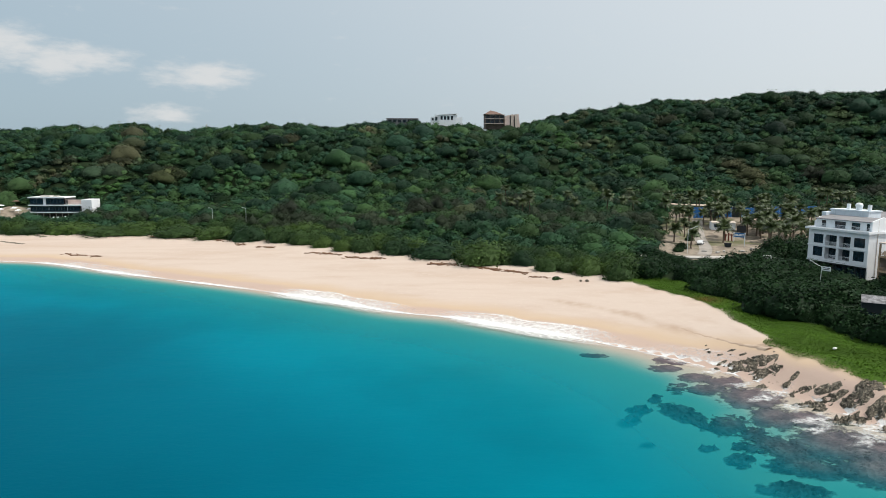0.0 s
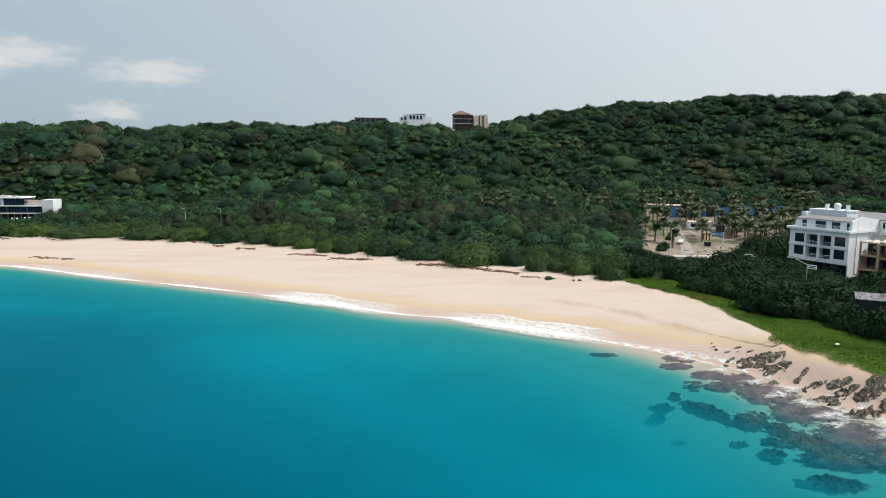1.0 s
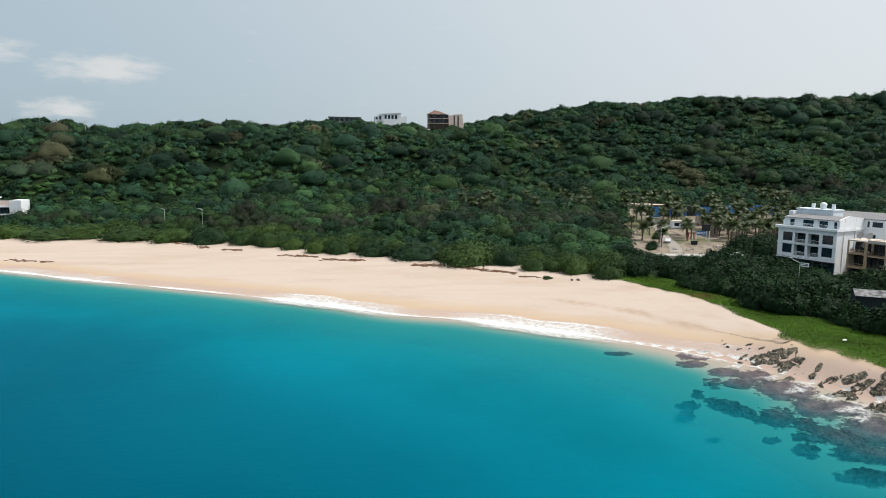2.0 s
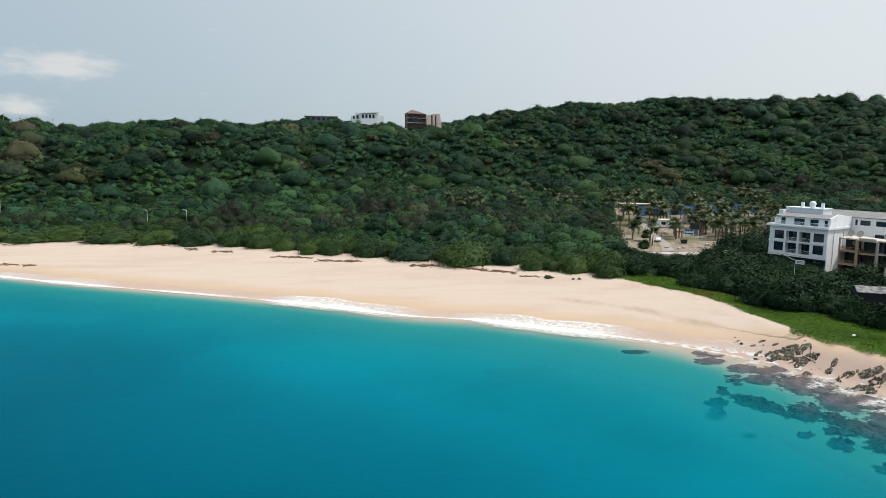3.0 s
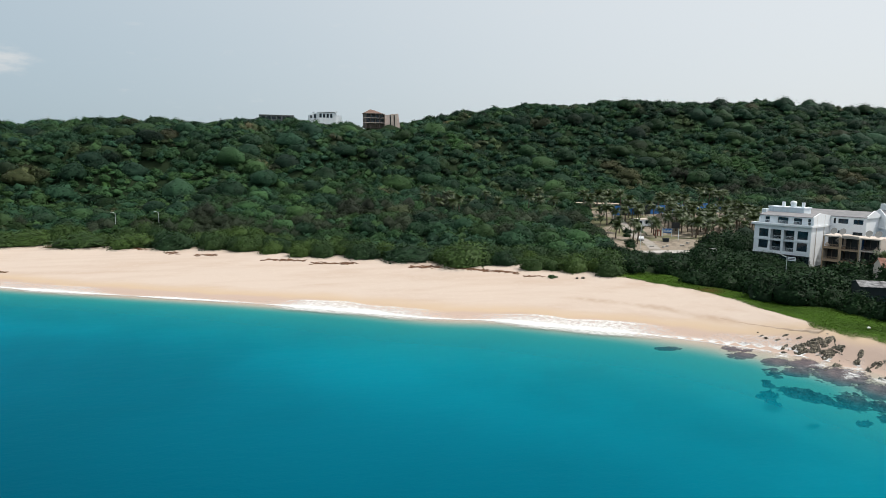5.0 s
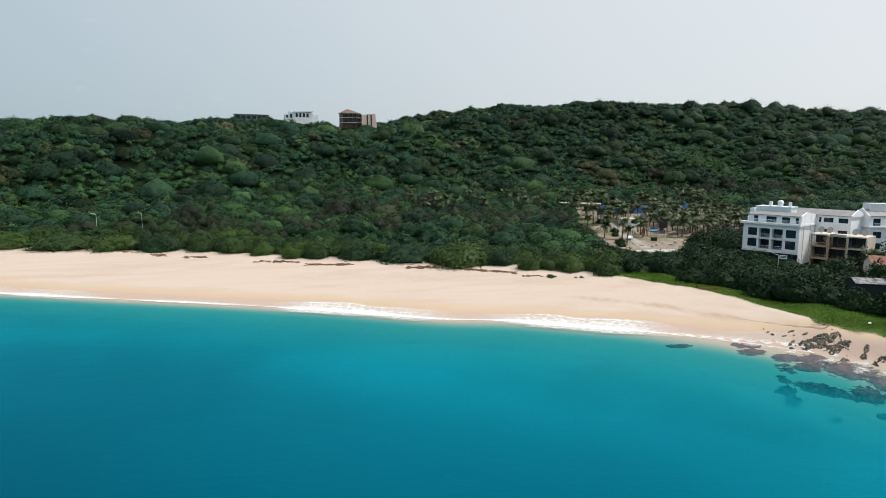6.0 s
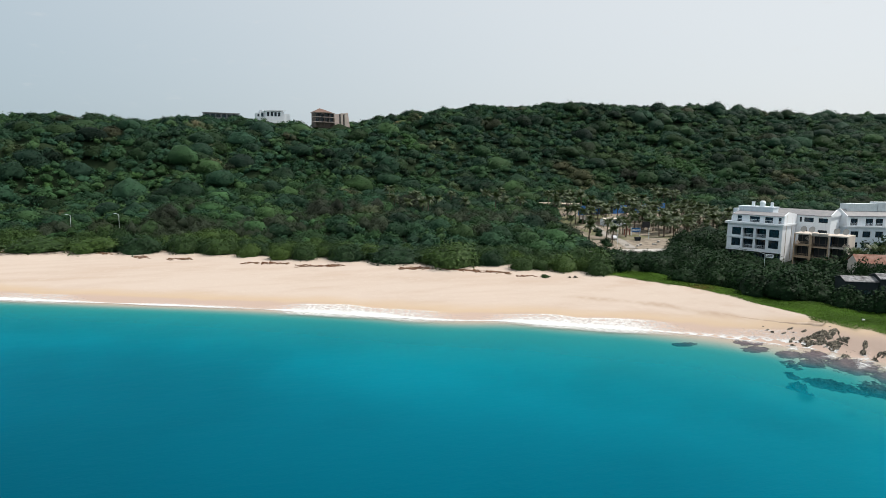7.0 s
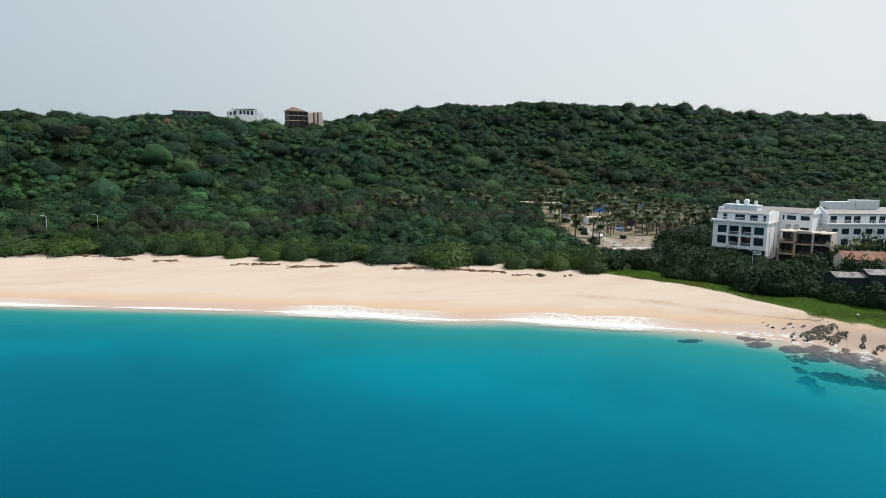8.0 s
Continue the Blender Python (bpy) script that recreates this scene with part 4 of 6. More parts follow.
def foam_strip():
    """The swash: one ribbon of foam along the water's edge, wide where a wave has just run up."""
    line = smooth_line(SHORE, 40)
    line = line[(line[:, 0] > -230) & (line[:, 1] > 60)]
    d = np.gradient(line, axis=0)
    d /= np.linalg.norm(d, axis=1, keepdims=True)
    nrm = np.stack([-d[:, 1], d[:, 0]], 1)
    arc = np.concatenate([[0], np.cumsum(np.linalg.norm(np.diff(line, axis=0), axis=1))])
    run_up = lambda a, w: np.exp(-(((line[:, 0] - a) / w) ** 4))
    wash = np.clip(run_up(16, 17) + 0.95 * run_up(-28, 17) + 0.6 * run_up(-110, 26) + 0.35 * run_up(43, 6) + 0.12 * np.sin(arc / 5.3), 0.0, 1)
    run = 1.8 + 5.4 * wash + 0.5 * np.sin(arc / 3.7) + 0.35 * np.sin(arc / 1.9 + 1) + 0.8 * np.sin(arc / 9.1)
    back = 1.6 + 3.2 * wash + 0.4 * np.sin(arc / 2.3 + 1)
    cols = np.linspace(-1, 1, 25)
    off = np.where(cols[None] < 0, cols[None] * back[:, None], cols[None] * run[:, None])
    x, y = line[:, :1] + nrm[:, :1] * off, line[:, 1:] + nrm[:, 1:] * off
    z = np.maximum(height(x.ravel(), y.ravel()), 0.02).reshape(x.shape) + 0.05
    wash = wash[:, None]
    line_w = (0.75 + 0.3 * np.sin(arc / 6.7) + 0.2 * np.sin(arc / 2.9))[:, None]
    thick = (0.07 + 0.42 * wash) * (1 - np.abs(cols[None]) ** 4) + (0.5 + 0.12 * np.sin(arc / 8.3)[:, None]) * np.exp(-(off / line_w) ** 2) + 0.3 * np.exp(-((cols[None] - 0.86) / 0.1) ** 2) * wash - 0.5 * (np.abs(cols[None]) > 0.99)
    w = len(cols)
    i = (np.arange(len(line) - 1)[:, None] * w + np.arange(w - 1)[None]).ravel()
    me = mesh_from("foam", np.stack([x.ravel(), y.ravel(), z.ravel()], 1), np.stack([i, i + 1, i + w + 1, i + w], 1), FOAM, True)
    add_attr(me, "thick", thick.ravel())
    tagged(new("foam", me), "white lacy foam of small waves along the beach", "foam", kind="structure")


def foam_patch(x, y, a, b, turn, seed):
    """Wash over the rocks, thinning to its rim."""
    rng = np.random.RandomState(seed)
    rings, segs = 7, 40
    t = np.linspace(0, 2 * np.pi, segs, endpoint=False)
    rim = 1 + 0.25 * np.sin(3 * t + rng.uniform(0, 6)) + 0.15 * np.sin(7 * t + rng.uniform(0, 6))
    r = np.linspace(0.05, 1, rings)[:, None]
    u, w = r * rim * np.cos(t) * a, r * rim * np.sin(t) * b
    px, py = x + u * np.cos(turn) - w * np.sin(turn), y + u * np.sin(turn) + w * np.cos(turn)
    pz = np.maximum(height(px.ravel(), py.ravel()), 0.02) + 0.10
    i = np.arange(rings - 1)[:, None] * segs + np.arange(segs)[None]
    j = np.arange(rings - 1)[:, None] * segs + (np.arange(segs)[None] + 1) % segs
    f = np.stack([i, i + segs, j + segs, j], 2).reshape(-1, 4)
    me = mesh_from("foam", np.stack([px.ravel(), py.ravel(), pz], 1), f, FOAM, True)
    add_attr(me, "thick", np.repeat(0.40 - 0.5 * r[:, 0] ** 2, segs))
    tagged(new("foam", me), "white foam washing over the shore rocks", "foam", kind="structure")


foam_strip()
for i, (x, y, a, b) in enumerate([(50.5, 96.5, 4.0, 2.4), (47, 94.2, 4.2, 2.2), (50.2, 85.5, 5.5, 3.0), (56, 82.5, 6, 3.2), (49.5, 90.5, 3.2, 2.0), (46.5, 100, 3.5, 1.6), (44.5, 106.5, 3.5, 1.5), (53.5, 79.5, 5.5, 2.6), (48.5, 82.5, 3.5, 1.6)]):
    foam_patch(x, y, a, b, 0.45, i + 60)


def dune_grass():
    rng = np.random.RandomState(9)
    x, y = rng.uniform(42, 98, 240000), rng.uniform(60, 180, 240000)
    keep = inside(DUNE, x, y) & (signed(EDGE_LINE, x, y) + 0.8 * waves(x, y, 9, 21) > 0.5 + rng.exponential(0.5, len(x)))
    x, y = x[keep][:70000], y[keep][:70000]
    c = np.stack([x, y, height(x, y) + 0.10], 1)
    up = np.tile(np.array([[0.0, 0.0, 1.0]]), (len(x), 1))
    v = leaf_tris(rng, c, up, rng.uniform(0.14, 0.32, len(x)), 0.8, 0.25)
    me = mesh_from("dune_grass", v, np.arange(len(v)).reshape(-1, 3), GRASS, True)
    w = waves(x, y, 14, 51)[:, None]
    tint = np.array([0.068, 0.140, 0.016]) * (1 + 0.18 * w) * rng.uniform(0.8, 1.2, (len(x), 1))
    brown = np.exp(-((x - 60.8) / 2.8) ** 2 - ((y - 147.5) / 3.2) ** 2)[:, None]
    tint = tint * (1 - 0.8 * brown) + np.array([0.16, 0.09, 0.03]) * 0.8 * brown
    add_tint(me, np.repeat(tint, 3, 0))
    set_normals(me, np.repeat(up + rng.normal(0, 0.25, up.shape), 3, 0))
    tagged(new("dune_grass", me), "bright green creeping dune grass behind the sand", "grass", kind="stuff")


dune_grass()


def drift_line(x0, y0, x1, y1, n, seed):
    """A tangle of brown storm-washed weed and twigs."""
    rng = random.Random(seed)
    bm = bmesh.new()
    for _ in range(n):
        t = rng.random()
        x, y = x0 + (x1 - x0) * t + rng.gauss(0, 0.5), y0 + (y1 - y0) * t + rng.gauss(0, 0.9)
        z = float(height(np.array([x]), np.array([y]))[0])
        q = Matrix.Translation((x, y, z + 0.07)) @ Euler((rng.uniform(-0.2, 0.2), math.pi / 2 + rng.uniform(-0.15, 0.15), rng.gauss(math.atan2(y1 - y0, x1 - x0), 0.5))).to_matrix().to_4x4()
        bmesh.ops.create_cone(bm, segments=5, radius1=rng.uniform(0.05, 0.22), radius2=0.03, depth=rng.uniform(0.5, 2.2), cap_ends=True, matrix=q)
    me = bpy.data.meshes.new("drift_weed")
    bm.to_mesh(me)
    bm.free()
    me.materials.append(DRIFT)
    tagged(new("drift_weed", me), "line of brown dried weed and twigs on the sand", "driftwood", kind="stuff")


for i, q in enumerate([(-45, 227.5, -32.5, 221, 60), (-31, 217.5, -18, 211.7, 80), (-3, 202.5, 5.5, 198.5, 60), (8, 196, 17, 190, 90), (17, 190, 25, 185.5, 50), (-117, 270, -101, 266, 90),
                       (-66, 242.5, -60, 240.5, 45), (-88, 260, -82, 256, 30), (-76, 250, -72, 248, 25), (25, 181, 30, 178, 15), (-135, 237.5, -117.5, 230.8, 50)]):
    drift_line(*q, i)


def beach_plant():
    one = np.ones(1)
    v, f, _, nn = woods(np.random.RandomState(3), one * 0, one * 0, one * 0.1, one * 1.6, one * 0.5, 300, one * 0.3, np.ones((1, 3)), 8, ICO2)
    me = mesh_from("creeping_plant", v, f, DOME, True)
    set_normals(me, nn)
    ob = tagged(new("creeping_plant", me), "low green creeping plant alone on the sand", "plant")
    ob.matrix_basis = Matrix.Translation((31.7, 176.8, float(height(np.array([31.7]), np.array([176.8]))[0])))


beach_plant()


def litter(x, y):
    bm = bmesh.new()
    jagged(bm, 0, 0, 0.12, 0.45, 0.3, 0.2, 0.3, 12.5, 0.4)
    me = bpy.data.meshes.new("plastic_bag")
    bm.to_mesh(me)
    bm.free()
    me.materials.append(LITTER)
    tagged(new("plastic_bag", me), "crumpled white plastic bag on the dune grass", "litter").matrix_basis = Matrix.Translation((x, y, float(height(np.array([x]), np.array([y]))[0]) + 0.1))


litter(65.6, 107.3)


def sand_ledge():
    """A low scarp that the waves have cut into the sand above the rocks."""
    line = smooth_line([(47.0, 127), (47.9, 124.7), (50.9, 117.4), (52.4, 113.3), (53.4, 110.4), (53.9, 108.0)], 10)
    d = np.gradient(line, axis=0)
    d /= np.linalg.norm(d, axis=1, keepdims=True)
    nrm = np.stack([-d[:, 1], d[:, 0]], 1)
    wob = 0.25 * waves(line[:, 0], line[:, 1], 3, 77)[:, None]
    fade = np.linspace(0.0, 1.0, len(line))[:, None] ** 1.5 * 1.5
    offs = np.array([-0.5, -0.1, 0.0, 0.5, 1.4])
    rise = np.array([-0.10, -0.06, 0.12, 0.08, -0.10])
    x, y = line[:, :1] + nrm[:, :1] * (offs * (0.25 + fade) + wob), line[:, 1:] + nrm[:, 1:] * (offs * (0.25 + fade) + wob)
    z = height(x.ravel(), y.ravel()).reshape(x.shape) + rise * fade
    i = (np.arange(len(line) - 1)[:, None] * 5 + np.arange(4)[None]).ravel()
    me = mesh_from("sand_ledge", np.stack([x.ravel(), y.ravel(), z.ravel()], 1), np.stack([i, i + 1, i + 6, i + 5], 1), LEDGE, True)
    tagged(new("sand_ledge", me), "low wave-cut ledge of damp brown sand", "sand", kind="structure")


LEDGE = plain("damp_ledge_sand", (0.37, 0.275, 0.20), (0.50, 0.39, 0.30), 0.5, 0.9, 0.4)
sand_ledge()


# ---------------------------------------------------------------- buildings
PLASTER = plain("white_plaster", (0.84, 0.87, 0.90), (0.80, 0.83, 0.86), 0.35, 0.8, 0.05, dirt=(0.66, 0.67, 0.68))
CREAM = plain("cream_plaster", (0.62, 0.55, 0.48), (0.54, 0.46, 0.40), 0.4, 0.8, 0.05, dirt=(0.55, 0.47, 0.40))
BLUISH = plain("pale_blue_plaster", (0.68, 0.75, 0.81), (0.62, 0.69, 0.75), 0.4, 0.8, 0.05, dirt=(0.42, 0.48, 0.52))
SLATE = plain("grey_roof_sheet", (0.20, 0.20, 0.21), (0.27, 0.26, 0.26), 0.5, 0.6, 0.2)
# near-black trim colour; on recessed and inner walls it stands in for shade
DARK = plain("dark_trim_and_recess_shade", (0.035, 0.035, 0.038), (0.06, 0.055, 0.05), 0.8, 0.8, 0.1)
OCHRE = plain("ochre_timber", (0.50, 0.36, 0.24), (0.42, 0.29, 0.19), 1.2, 0.7, 0.2, dirt=(0.22, 0.14, 0.08))
PINKISH = plain("pink_concrete", (0.72, 0.58, 0.52), (0.62, 0.49, 0.44), 0.5, 0.85, 0.1, dirt=(0.40, 0.30, 0.27))
BROWN = plain("brown_timber", (0.15, 0.12, 0.10), (0.10, 0.08, 0.068), 1.2, 0.75, 0.2)
RUST = plain("rusty_sheet", (0.19, 0.070, 0.042), (0.26, 0.15, 0.115), 0.5, 0.8, 0.3, dirt=(0.16, 0.07, 0.045))
GREYTIN = plain("weathered_tin", (0.28, 0.28, 0.29), (0.05, 0.05, 0.053), 0.8, 0.75, 0.3, dirt=(0.10, 0.10, 0.10))
STEEL = plain("pale_metal", (0.74, 0.79, 0.81), (0.64, 0.69, 0.71), 0.8, 0.45, 0.1, 0.1)
DRIVE = plain("sandy_drive", (0.34, 0.31, 0.275), (0.26, 0.235, 0.205), 0.3, 0.9, 0.15, dirt=(0.2, 0.18, 0.15))
CONCRETE = plain("pale_concrete", (0.46, 0.43, 0.40), (0.38, 0.36, 0.33), 0.4, 0.9, 0.15, dirt=(0.28, 0.26, 0.23))
BLUE = plain("blue_tarpaulin", (0.03, 0.17, 0.46), (0.025, 0.13, 0.38), 0.6, 0.5, 0.2)
TAN = plain("tan_roof_sheet", (0.62, 0.50, 0.40), (0.54, 0.42, 0.33), 0.5, 0.8, 0.15)
TEAL = plain("teal_paint", (0.014, 0.024, 0.028), (0.009, 0.016, 0.019), 0.8, 0.75, 0.1)
REDWOOD = plain("red_timber", (0.26, 0.075, 0.05), (0.20, 0.06, 0.04), 1.0, 0.7, 0.2)
BLACK = plain("black_panel", (0.015, 0.015, 0.017), (0.025, 0.025, 0.027), 1.0, 0.4, 0.05)
THATCH = plain("thatch", (0.19, 0.12, 0.095), (0.15, 0.095, 0.075), 2.0, 0.9, 0.4)


def glass_material():
    m, n, k, p = material("tinted_glass")
    p.inputs["Base Color"].default_value = (0.025, 0.055, 0.08, 1)
    p.inputs["Roughness"].default_value, p.inputs["IOR"].default_value = 0.04, 1.45
    p.inputs["Transmission Weight"].default_value = 0.4
    p.inputs["Specular IOR Level"].default_value = 0.2
    w = noise_node(n, k, 0.6, 2, 0.5, n.new("ShaderNodeTexCoord").outputs["Object"])
    k.new(bump_node(n, k, w.outputs[0], 0.04, 0.05), p.inputs["Normal"])
    return m


GLASS = glass_material()


def box(bm, x0, x1, y0, y1, z0, z1):
    v = [bm.verts.new(q) for q in ((x0, y0, z0), (x1, y0, z0), (x1, y1, z0), (x0, y1, z0), (x0, y0, z1), (x1, y0, z1), (x1, y1, z1), (x0, y1, z1))]
    for f in ((3, 2, 1, 0), (4, 5, 6, 7), (0, 1, 5, 4), (1, 2, 6, 5), (2, 3, 7, 6), (3, 0, 4, 7)):
        bm.faces.new([v[i] for i in f])


def prism(bm, outline, y0, y1, swap=False):
    """An outline in x and z drawn from y0 to y1 (swap: outline in y and z, drawn along x)."""
    def at(p, s):
        return (s, p[0], p[1]) if swap else (p[0], s, p[1])
    a, b = [bm.verts.new(at(p, y0)) for p in outline], [bm.verts.new(at(p, y1)) for p in outline]
    bm.faces.new(a), bm.faces.new(b[::-1])
    for i in range(len(a)):
        j = (i + 1) % len(a)
        bm.faces.new((a[i], b[i], b[j], a[j]))
    bmesh.ops.recalc_face_normals(bm, faces=bm.faces[:])


def tube(bm, a, b, r, segs=8):
    a, b = Vector(a), Vector(b)
    q = (b - a).to_track_quat("Z", "Y").to_matrix().to_4x4()
    bmesh.ops.create_cone(bm, segments=segs, radius1=r, radius2=r, depth=(b - a).length, matrix=Matrix.Translation((a + b) / 2) @ q)


def cut_wall(bm, x0, x1, z0, z1, y0, y1, holes):
    """A wall with rectangular openings (xa, xb, za, zb) that go through it."""
    cuts = sorted({x0, x1, *[h[0] for h in holes], *[h[1] for h in holes]})
    for a, b in zip(cuts[:-1], cuts[1:]):
        z = z0
        for h in sorted([h for h in holes if h[0] <= a + 1e-6 and h[1] >= b - 1e-6], key=lambda h: h[2]):
            if h[2] > z:
                box(bm, a, b, y0, y1, z, h[2])
            z = h[3]
        if z < z1:
            box(bm, a, b, y0, y1, z, z1)
    bmesh.ops.remove_doubles(bm, verts=bm.verts, dist=0.001)


def window(root, xa, xb, za, zb, y, mat=None, bars=2):
    """A window set into an opening: frame with its pane."""
    bm = bmesh.new()
    t = 0.07
    box(bm, xa, xb, y, y + 0.1, zb - t, zb), box(bm, xa, xb, y, y + 0.1, za, za + t)
    box(bm, xa, xa + t, y, y + 0.1, za + t, zb - t), box(bm, xb - t, xb, y, y + 0.1, za + t, zb - t)
    for i in range(1, bars):
        x = xa + (xb - xa) * i / bars
        box(bm, x - 0.03, x + 0.03, y + 0.01, y + 0.09, za + t, zb - t)
    fr = part("window_frame", bm, mat or DARK, root)
    bm = bmesh.new()
    box(bm, xa + t, xb - t, y + 0.045, y + 0.06, za + t, zb - t)
    part("pane", bm, GLASS, fr)


def railing(root, xa, xb, y, z, tall=1.0, mat=None):
    """A handrail that carries its lower rail and its balusters."""
    bm = bmesh.new()
    box(bm, xa, xb, y - 0.03, y + 0.03, z + tall - 0.07, z + tall)
    top = part("railing", bm, mat or PLASTER, root)
    bm = bmesh.new()
    box(bm, xa, xb, y - 0.02, y + 0.02, z + 0.08, z + 0.13)
    part("lower_rail", bm, mat or PLASTER, top)
    n = max(2, int((xb - xa) / 0.28))
    for i in range(n + 1):
        x = xa + (xb - xa) * i / n
        bm = bmesh.new()
        box(bm, x - 0.018, x + 0.018, y - 0.018, y + 0.018, z + 0.13, z + tall - 0.07)
        part("baluster", bm, mat or PLASTER, top)


def building(name, x, y, z, angle, label, category="building"):
    root = tagged(new(name), label, category)
    root.matrix_basis = pose(x, y, z, 0, 0, angle)
    return root


def hotel():
    r = building("hotel", 100.8, 178.0, 5.3, -67.4, "white four-storey seaside hotel with balconies and a grey roof", "hotel")
    L, D = 16.6, 12.6
    rows = ((4.6, 7.1), (8.1, 10.5))
    bays = ((1.5, 4.3), (4.9, 8.1), (8.8, 11.9), (12.8, 15.7))
    holes = [(a, b, lo - (0.5 if i in (1, 2) else 0), hi) for lo, hi in rows for i, (a, b) in enumerate(bays)]
    bm = bmesh.new()
    cut_wall(bm, 0, L, 3.6, 12.0, 0, 0.3, holes)
    part("front_wall", bm, PLASTER, r)
    bm = bmesh.new()
    box(bm, 0, 0.3, 0.3, D, 3.6, 12.0), box(bm, L - 0.3, L, 0.3, D, 0, 12.0), box(bm, 0.3, L - 0.3, D - 0.3, D, 0, 12.0)
    part("side_wall", bm, PLASTER, r)
    for z in (3.4, 7.5, 11.9):
        bm = bmesh.new()
        o = 0.75 if z > 11 else 0.18
        box(bm, -o, L + (0.45 if z > 11 else 0.1), -o, (D if z > 11 else 0.0), z - 0.15, z + (0.42 if z > 11 else 0.12))
        part("cornice" if z > 11 else "string_course", bm, PLASTER, r)
    bm = bmesh.new()
    for z in (3.6, 7.45):
        box(bm, 0.3, L - 0.3, 0.3, D - 0.3, z, z + 0.2)
    part("floor_slab", bm, CONCRETE, r)
    # near-black wall stands in for the unlit rooms behind the panes
    bm = bmesh.new()
    box(bm, 0.3, L - 0.3, 3.4, 3.6, 3.8, 11.7)
    part("inner_wall", bm, DARK, r)
    bm = bmesh.new()
    for a in (0.3, 4.6, 8.45, 12.35, L - 0.45):
        box(bm, a - 0.15, a + 0.15, 0.3, 3.4, 3.8, 11.7)
    part("partition", bm, PLASTER, r)
    for lo, hi in rows:
        for i, (a, b) in enumerate(bays):
            if i in (1, 2):
                window(r, a, b, lo - 0.5, hi, 1.7, TEAL, 3)
                railing(r, a, b, 0.12, lo - 0.5, 1.15)
            else:
                window(r, a, b, lo, hi, 0.1, TEAL, 2)
    # ground floor: columns before a shop front whose near-black carries the recess's shade
    bm = bmesh.new()
    box(bm, 0.3, L - 0.3, 1.1, 1.3, 0, 3.3)
    part("shop_front", bm, DARK, r)
    for i in range(7):
        bm = bmesh.new()
        box(bm, 0.15 + i * 2.67, 0.35 + i * 2.67, 0.1, 0.3, 0, 3.3)
        part("column", bm, TEAL, r)
    for i in range(5):
        window(r, 0.9 + i * 3.1, 3.6 + i * 3.1, 0.3, 2.8, 0.95, DARK, 2)
    # penthouse floor, set back
    doors = ((2.5, 3.8, 12.35, 14.2), (6.3, 9.3, 12.35, 14.2), (10.9, 13.2, 12.35, 14.2), (14.9, 15.7, 12.35, 14.2))
    bm = bmesh.new()
    cut_wall(bm, 1.0, L - 0.2, 12.32, 14.7, 1.3, 1.55, doors)
    box(bm, 1.0, 1.25, 1.55, D - 0.3, 12.32, 14.7), box(bm, L - 0.45, L - 0.2, 1.55, D - 0.3, 12.32, 14.7)
    box(bm, 1.25, L - 0.45, 3.2, 3.3, 12.32, 14.6)
    part("penthouse_wall", bm, PLASTER, r)
    for a, b, lo, hi in doors:
        window(r, a, b, lo, hi, 1.38, DARK, 2)
        railing(r, a - 0.2, b + 0.2, 0.9, 12.32, 0.95)
    bm = bmesh.new()
    prism(bm, [(0.9, 14.7), (6.6, 15.45), (D, 14.9), (D, 14.6), (0.9, 14.55)], 0.7, L - 0.2, True)
    part("roof", bm, SLATE, r)
    bm = bmesh.new()
    prism(bm, [(0.7, 12.4), (0.7, 14.85), (5.0, 15.85), (D, 15.0), (D, 12.4)], L - 0.2, L + 0.15, True)
    part("gable", bm, PLASTER, r)
    bm = bmesh.new()
    prism(bm, [(0.9, 12.4), (0.9, 13.7), (2.6, 15.0), (D, 15.1), (D, 12.4)], 0.72, 0.98, True)
    part("gable", bm, PLASTER, r)
    # plant room with tanks
    bm = bmesh.new()
    box(bm, 0.6, 11.2, 7.2, 12.2, 14.4, 16.7), box(bm, 0.4, 11.4, 7.0, 12.4, 16.7, 17.0)
    part("plant_room", bm, BLUISH, r)
    for x in (4.4, 10.2):
        bm = bmesh.new()
        tube(bm, (x, 9, 17.0), (x, 9, 18.5), 0.5, 14)
        part("water_tank", bm, PLASTER, r, "upright white water tank")
    bm = bmesh.new()
    bmesh.ops.create_uvsphere(bm, u_segments=16, v_segments=10, radius=0.95, matrix=Matrix.Translation((7.3, 9, 18.2)) @ Matrix.Diagonal((1, 1, 0.8, 1)))
    tube(bm, (7.3, 9, 17.0), (7.3, 9, 17.8), 0.8, 14)
    part("steel_tank", bm, STEEL, r, "round shiny steel tank")
    bm = bmesh.new()
    box(bm, -0.4, 0.9, 5.0, 11.0, 0, 16.2)
    part("stair_tower", bm, BLUISH, r)
    for y in (3.2, 8.6):
        bm = bmesh.new()
        tube(bm, (L + 0.1, y, 0.5), (L + 0.1, y, 15.2), 0.07)
        part("drain_pipe", bm, CREAM, r)
    # rear wing
    bm = bmesh.new()
    win = [(17.6, 18.2, 12.6, 14.2), (18.9, 21.6, 12.7, 14.1), (23.0, 25.6, 12.7, 14.1), (18.9, 20.0, 9.0, 10.6), (23.0, 25.6, 9.0, 10.4)]
    cut_wall(bm, 16.6, 26.4, 0, 14.9, 12.8, 13.1, win)
    bmesh.ops.remove_doubles(bm, verts=bm.verts, dist=0.001)
    part("wing_wall", bm, PLASTER, r)
    for q in ((26.1, 26.4, 13.1, 23, 0, 14.9), (3.0, 3.3, 13.1, 23, 0, 14.9), (3.3, 26.1, 22.7, 23, 0, 14.9), (16.6, 26.1, 15.5, 15.7, 0, 14.8)):
        bm = bmesh.new()
        box(bm, *q)
        part("wing_wall", bm, PLASTER, r)
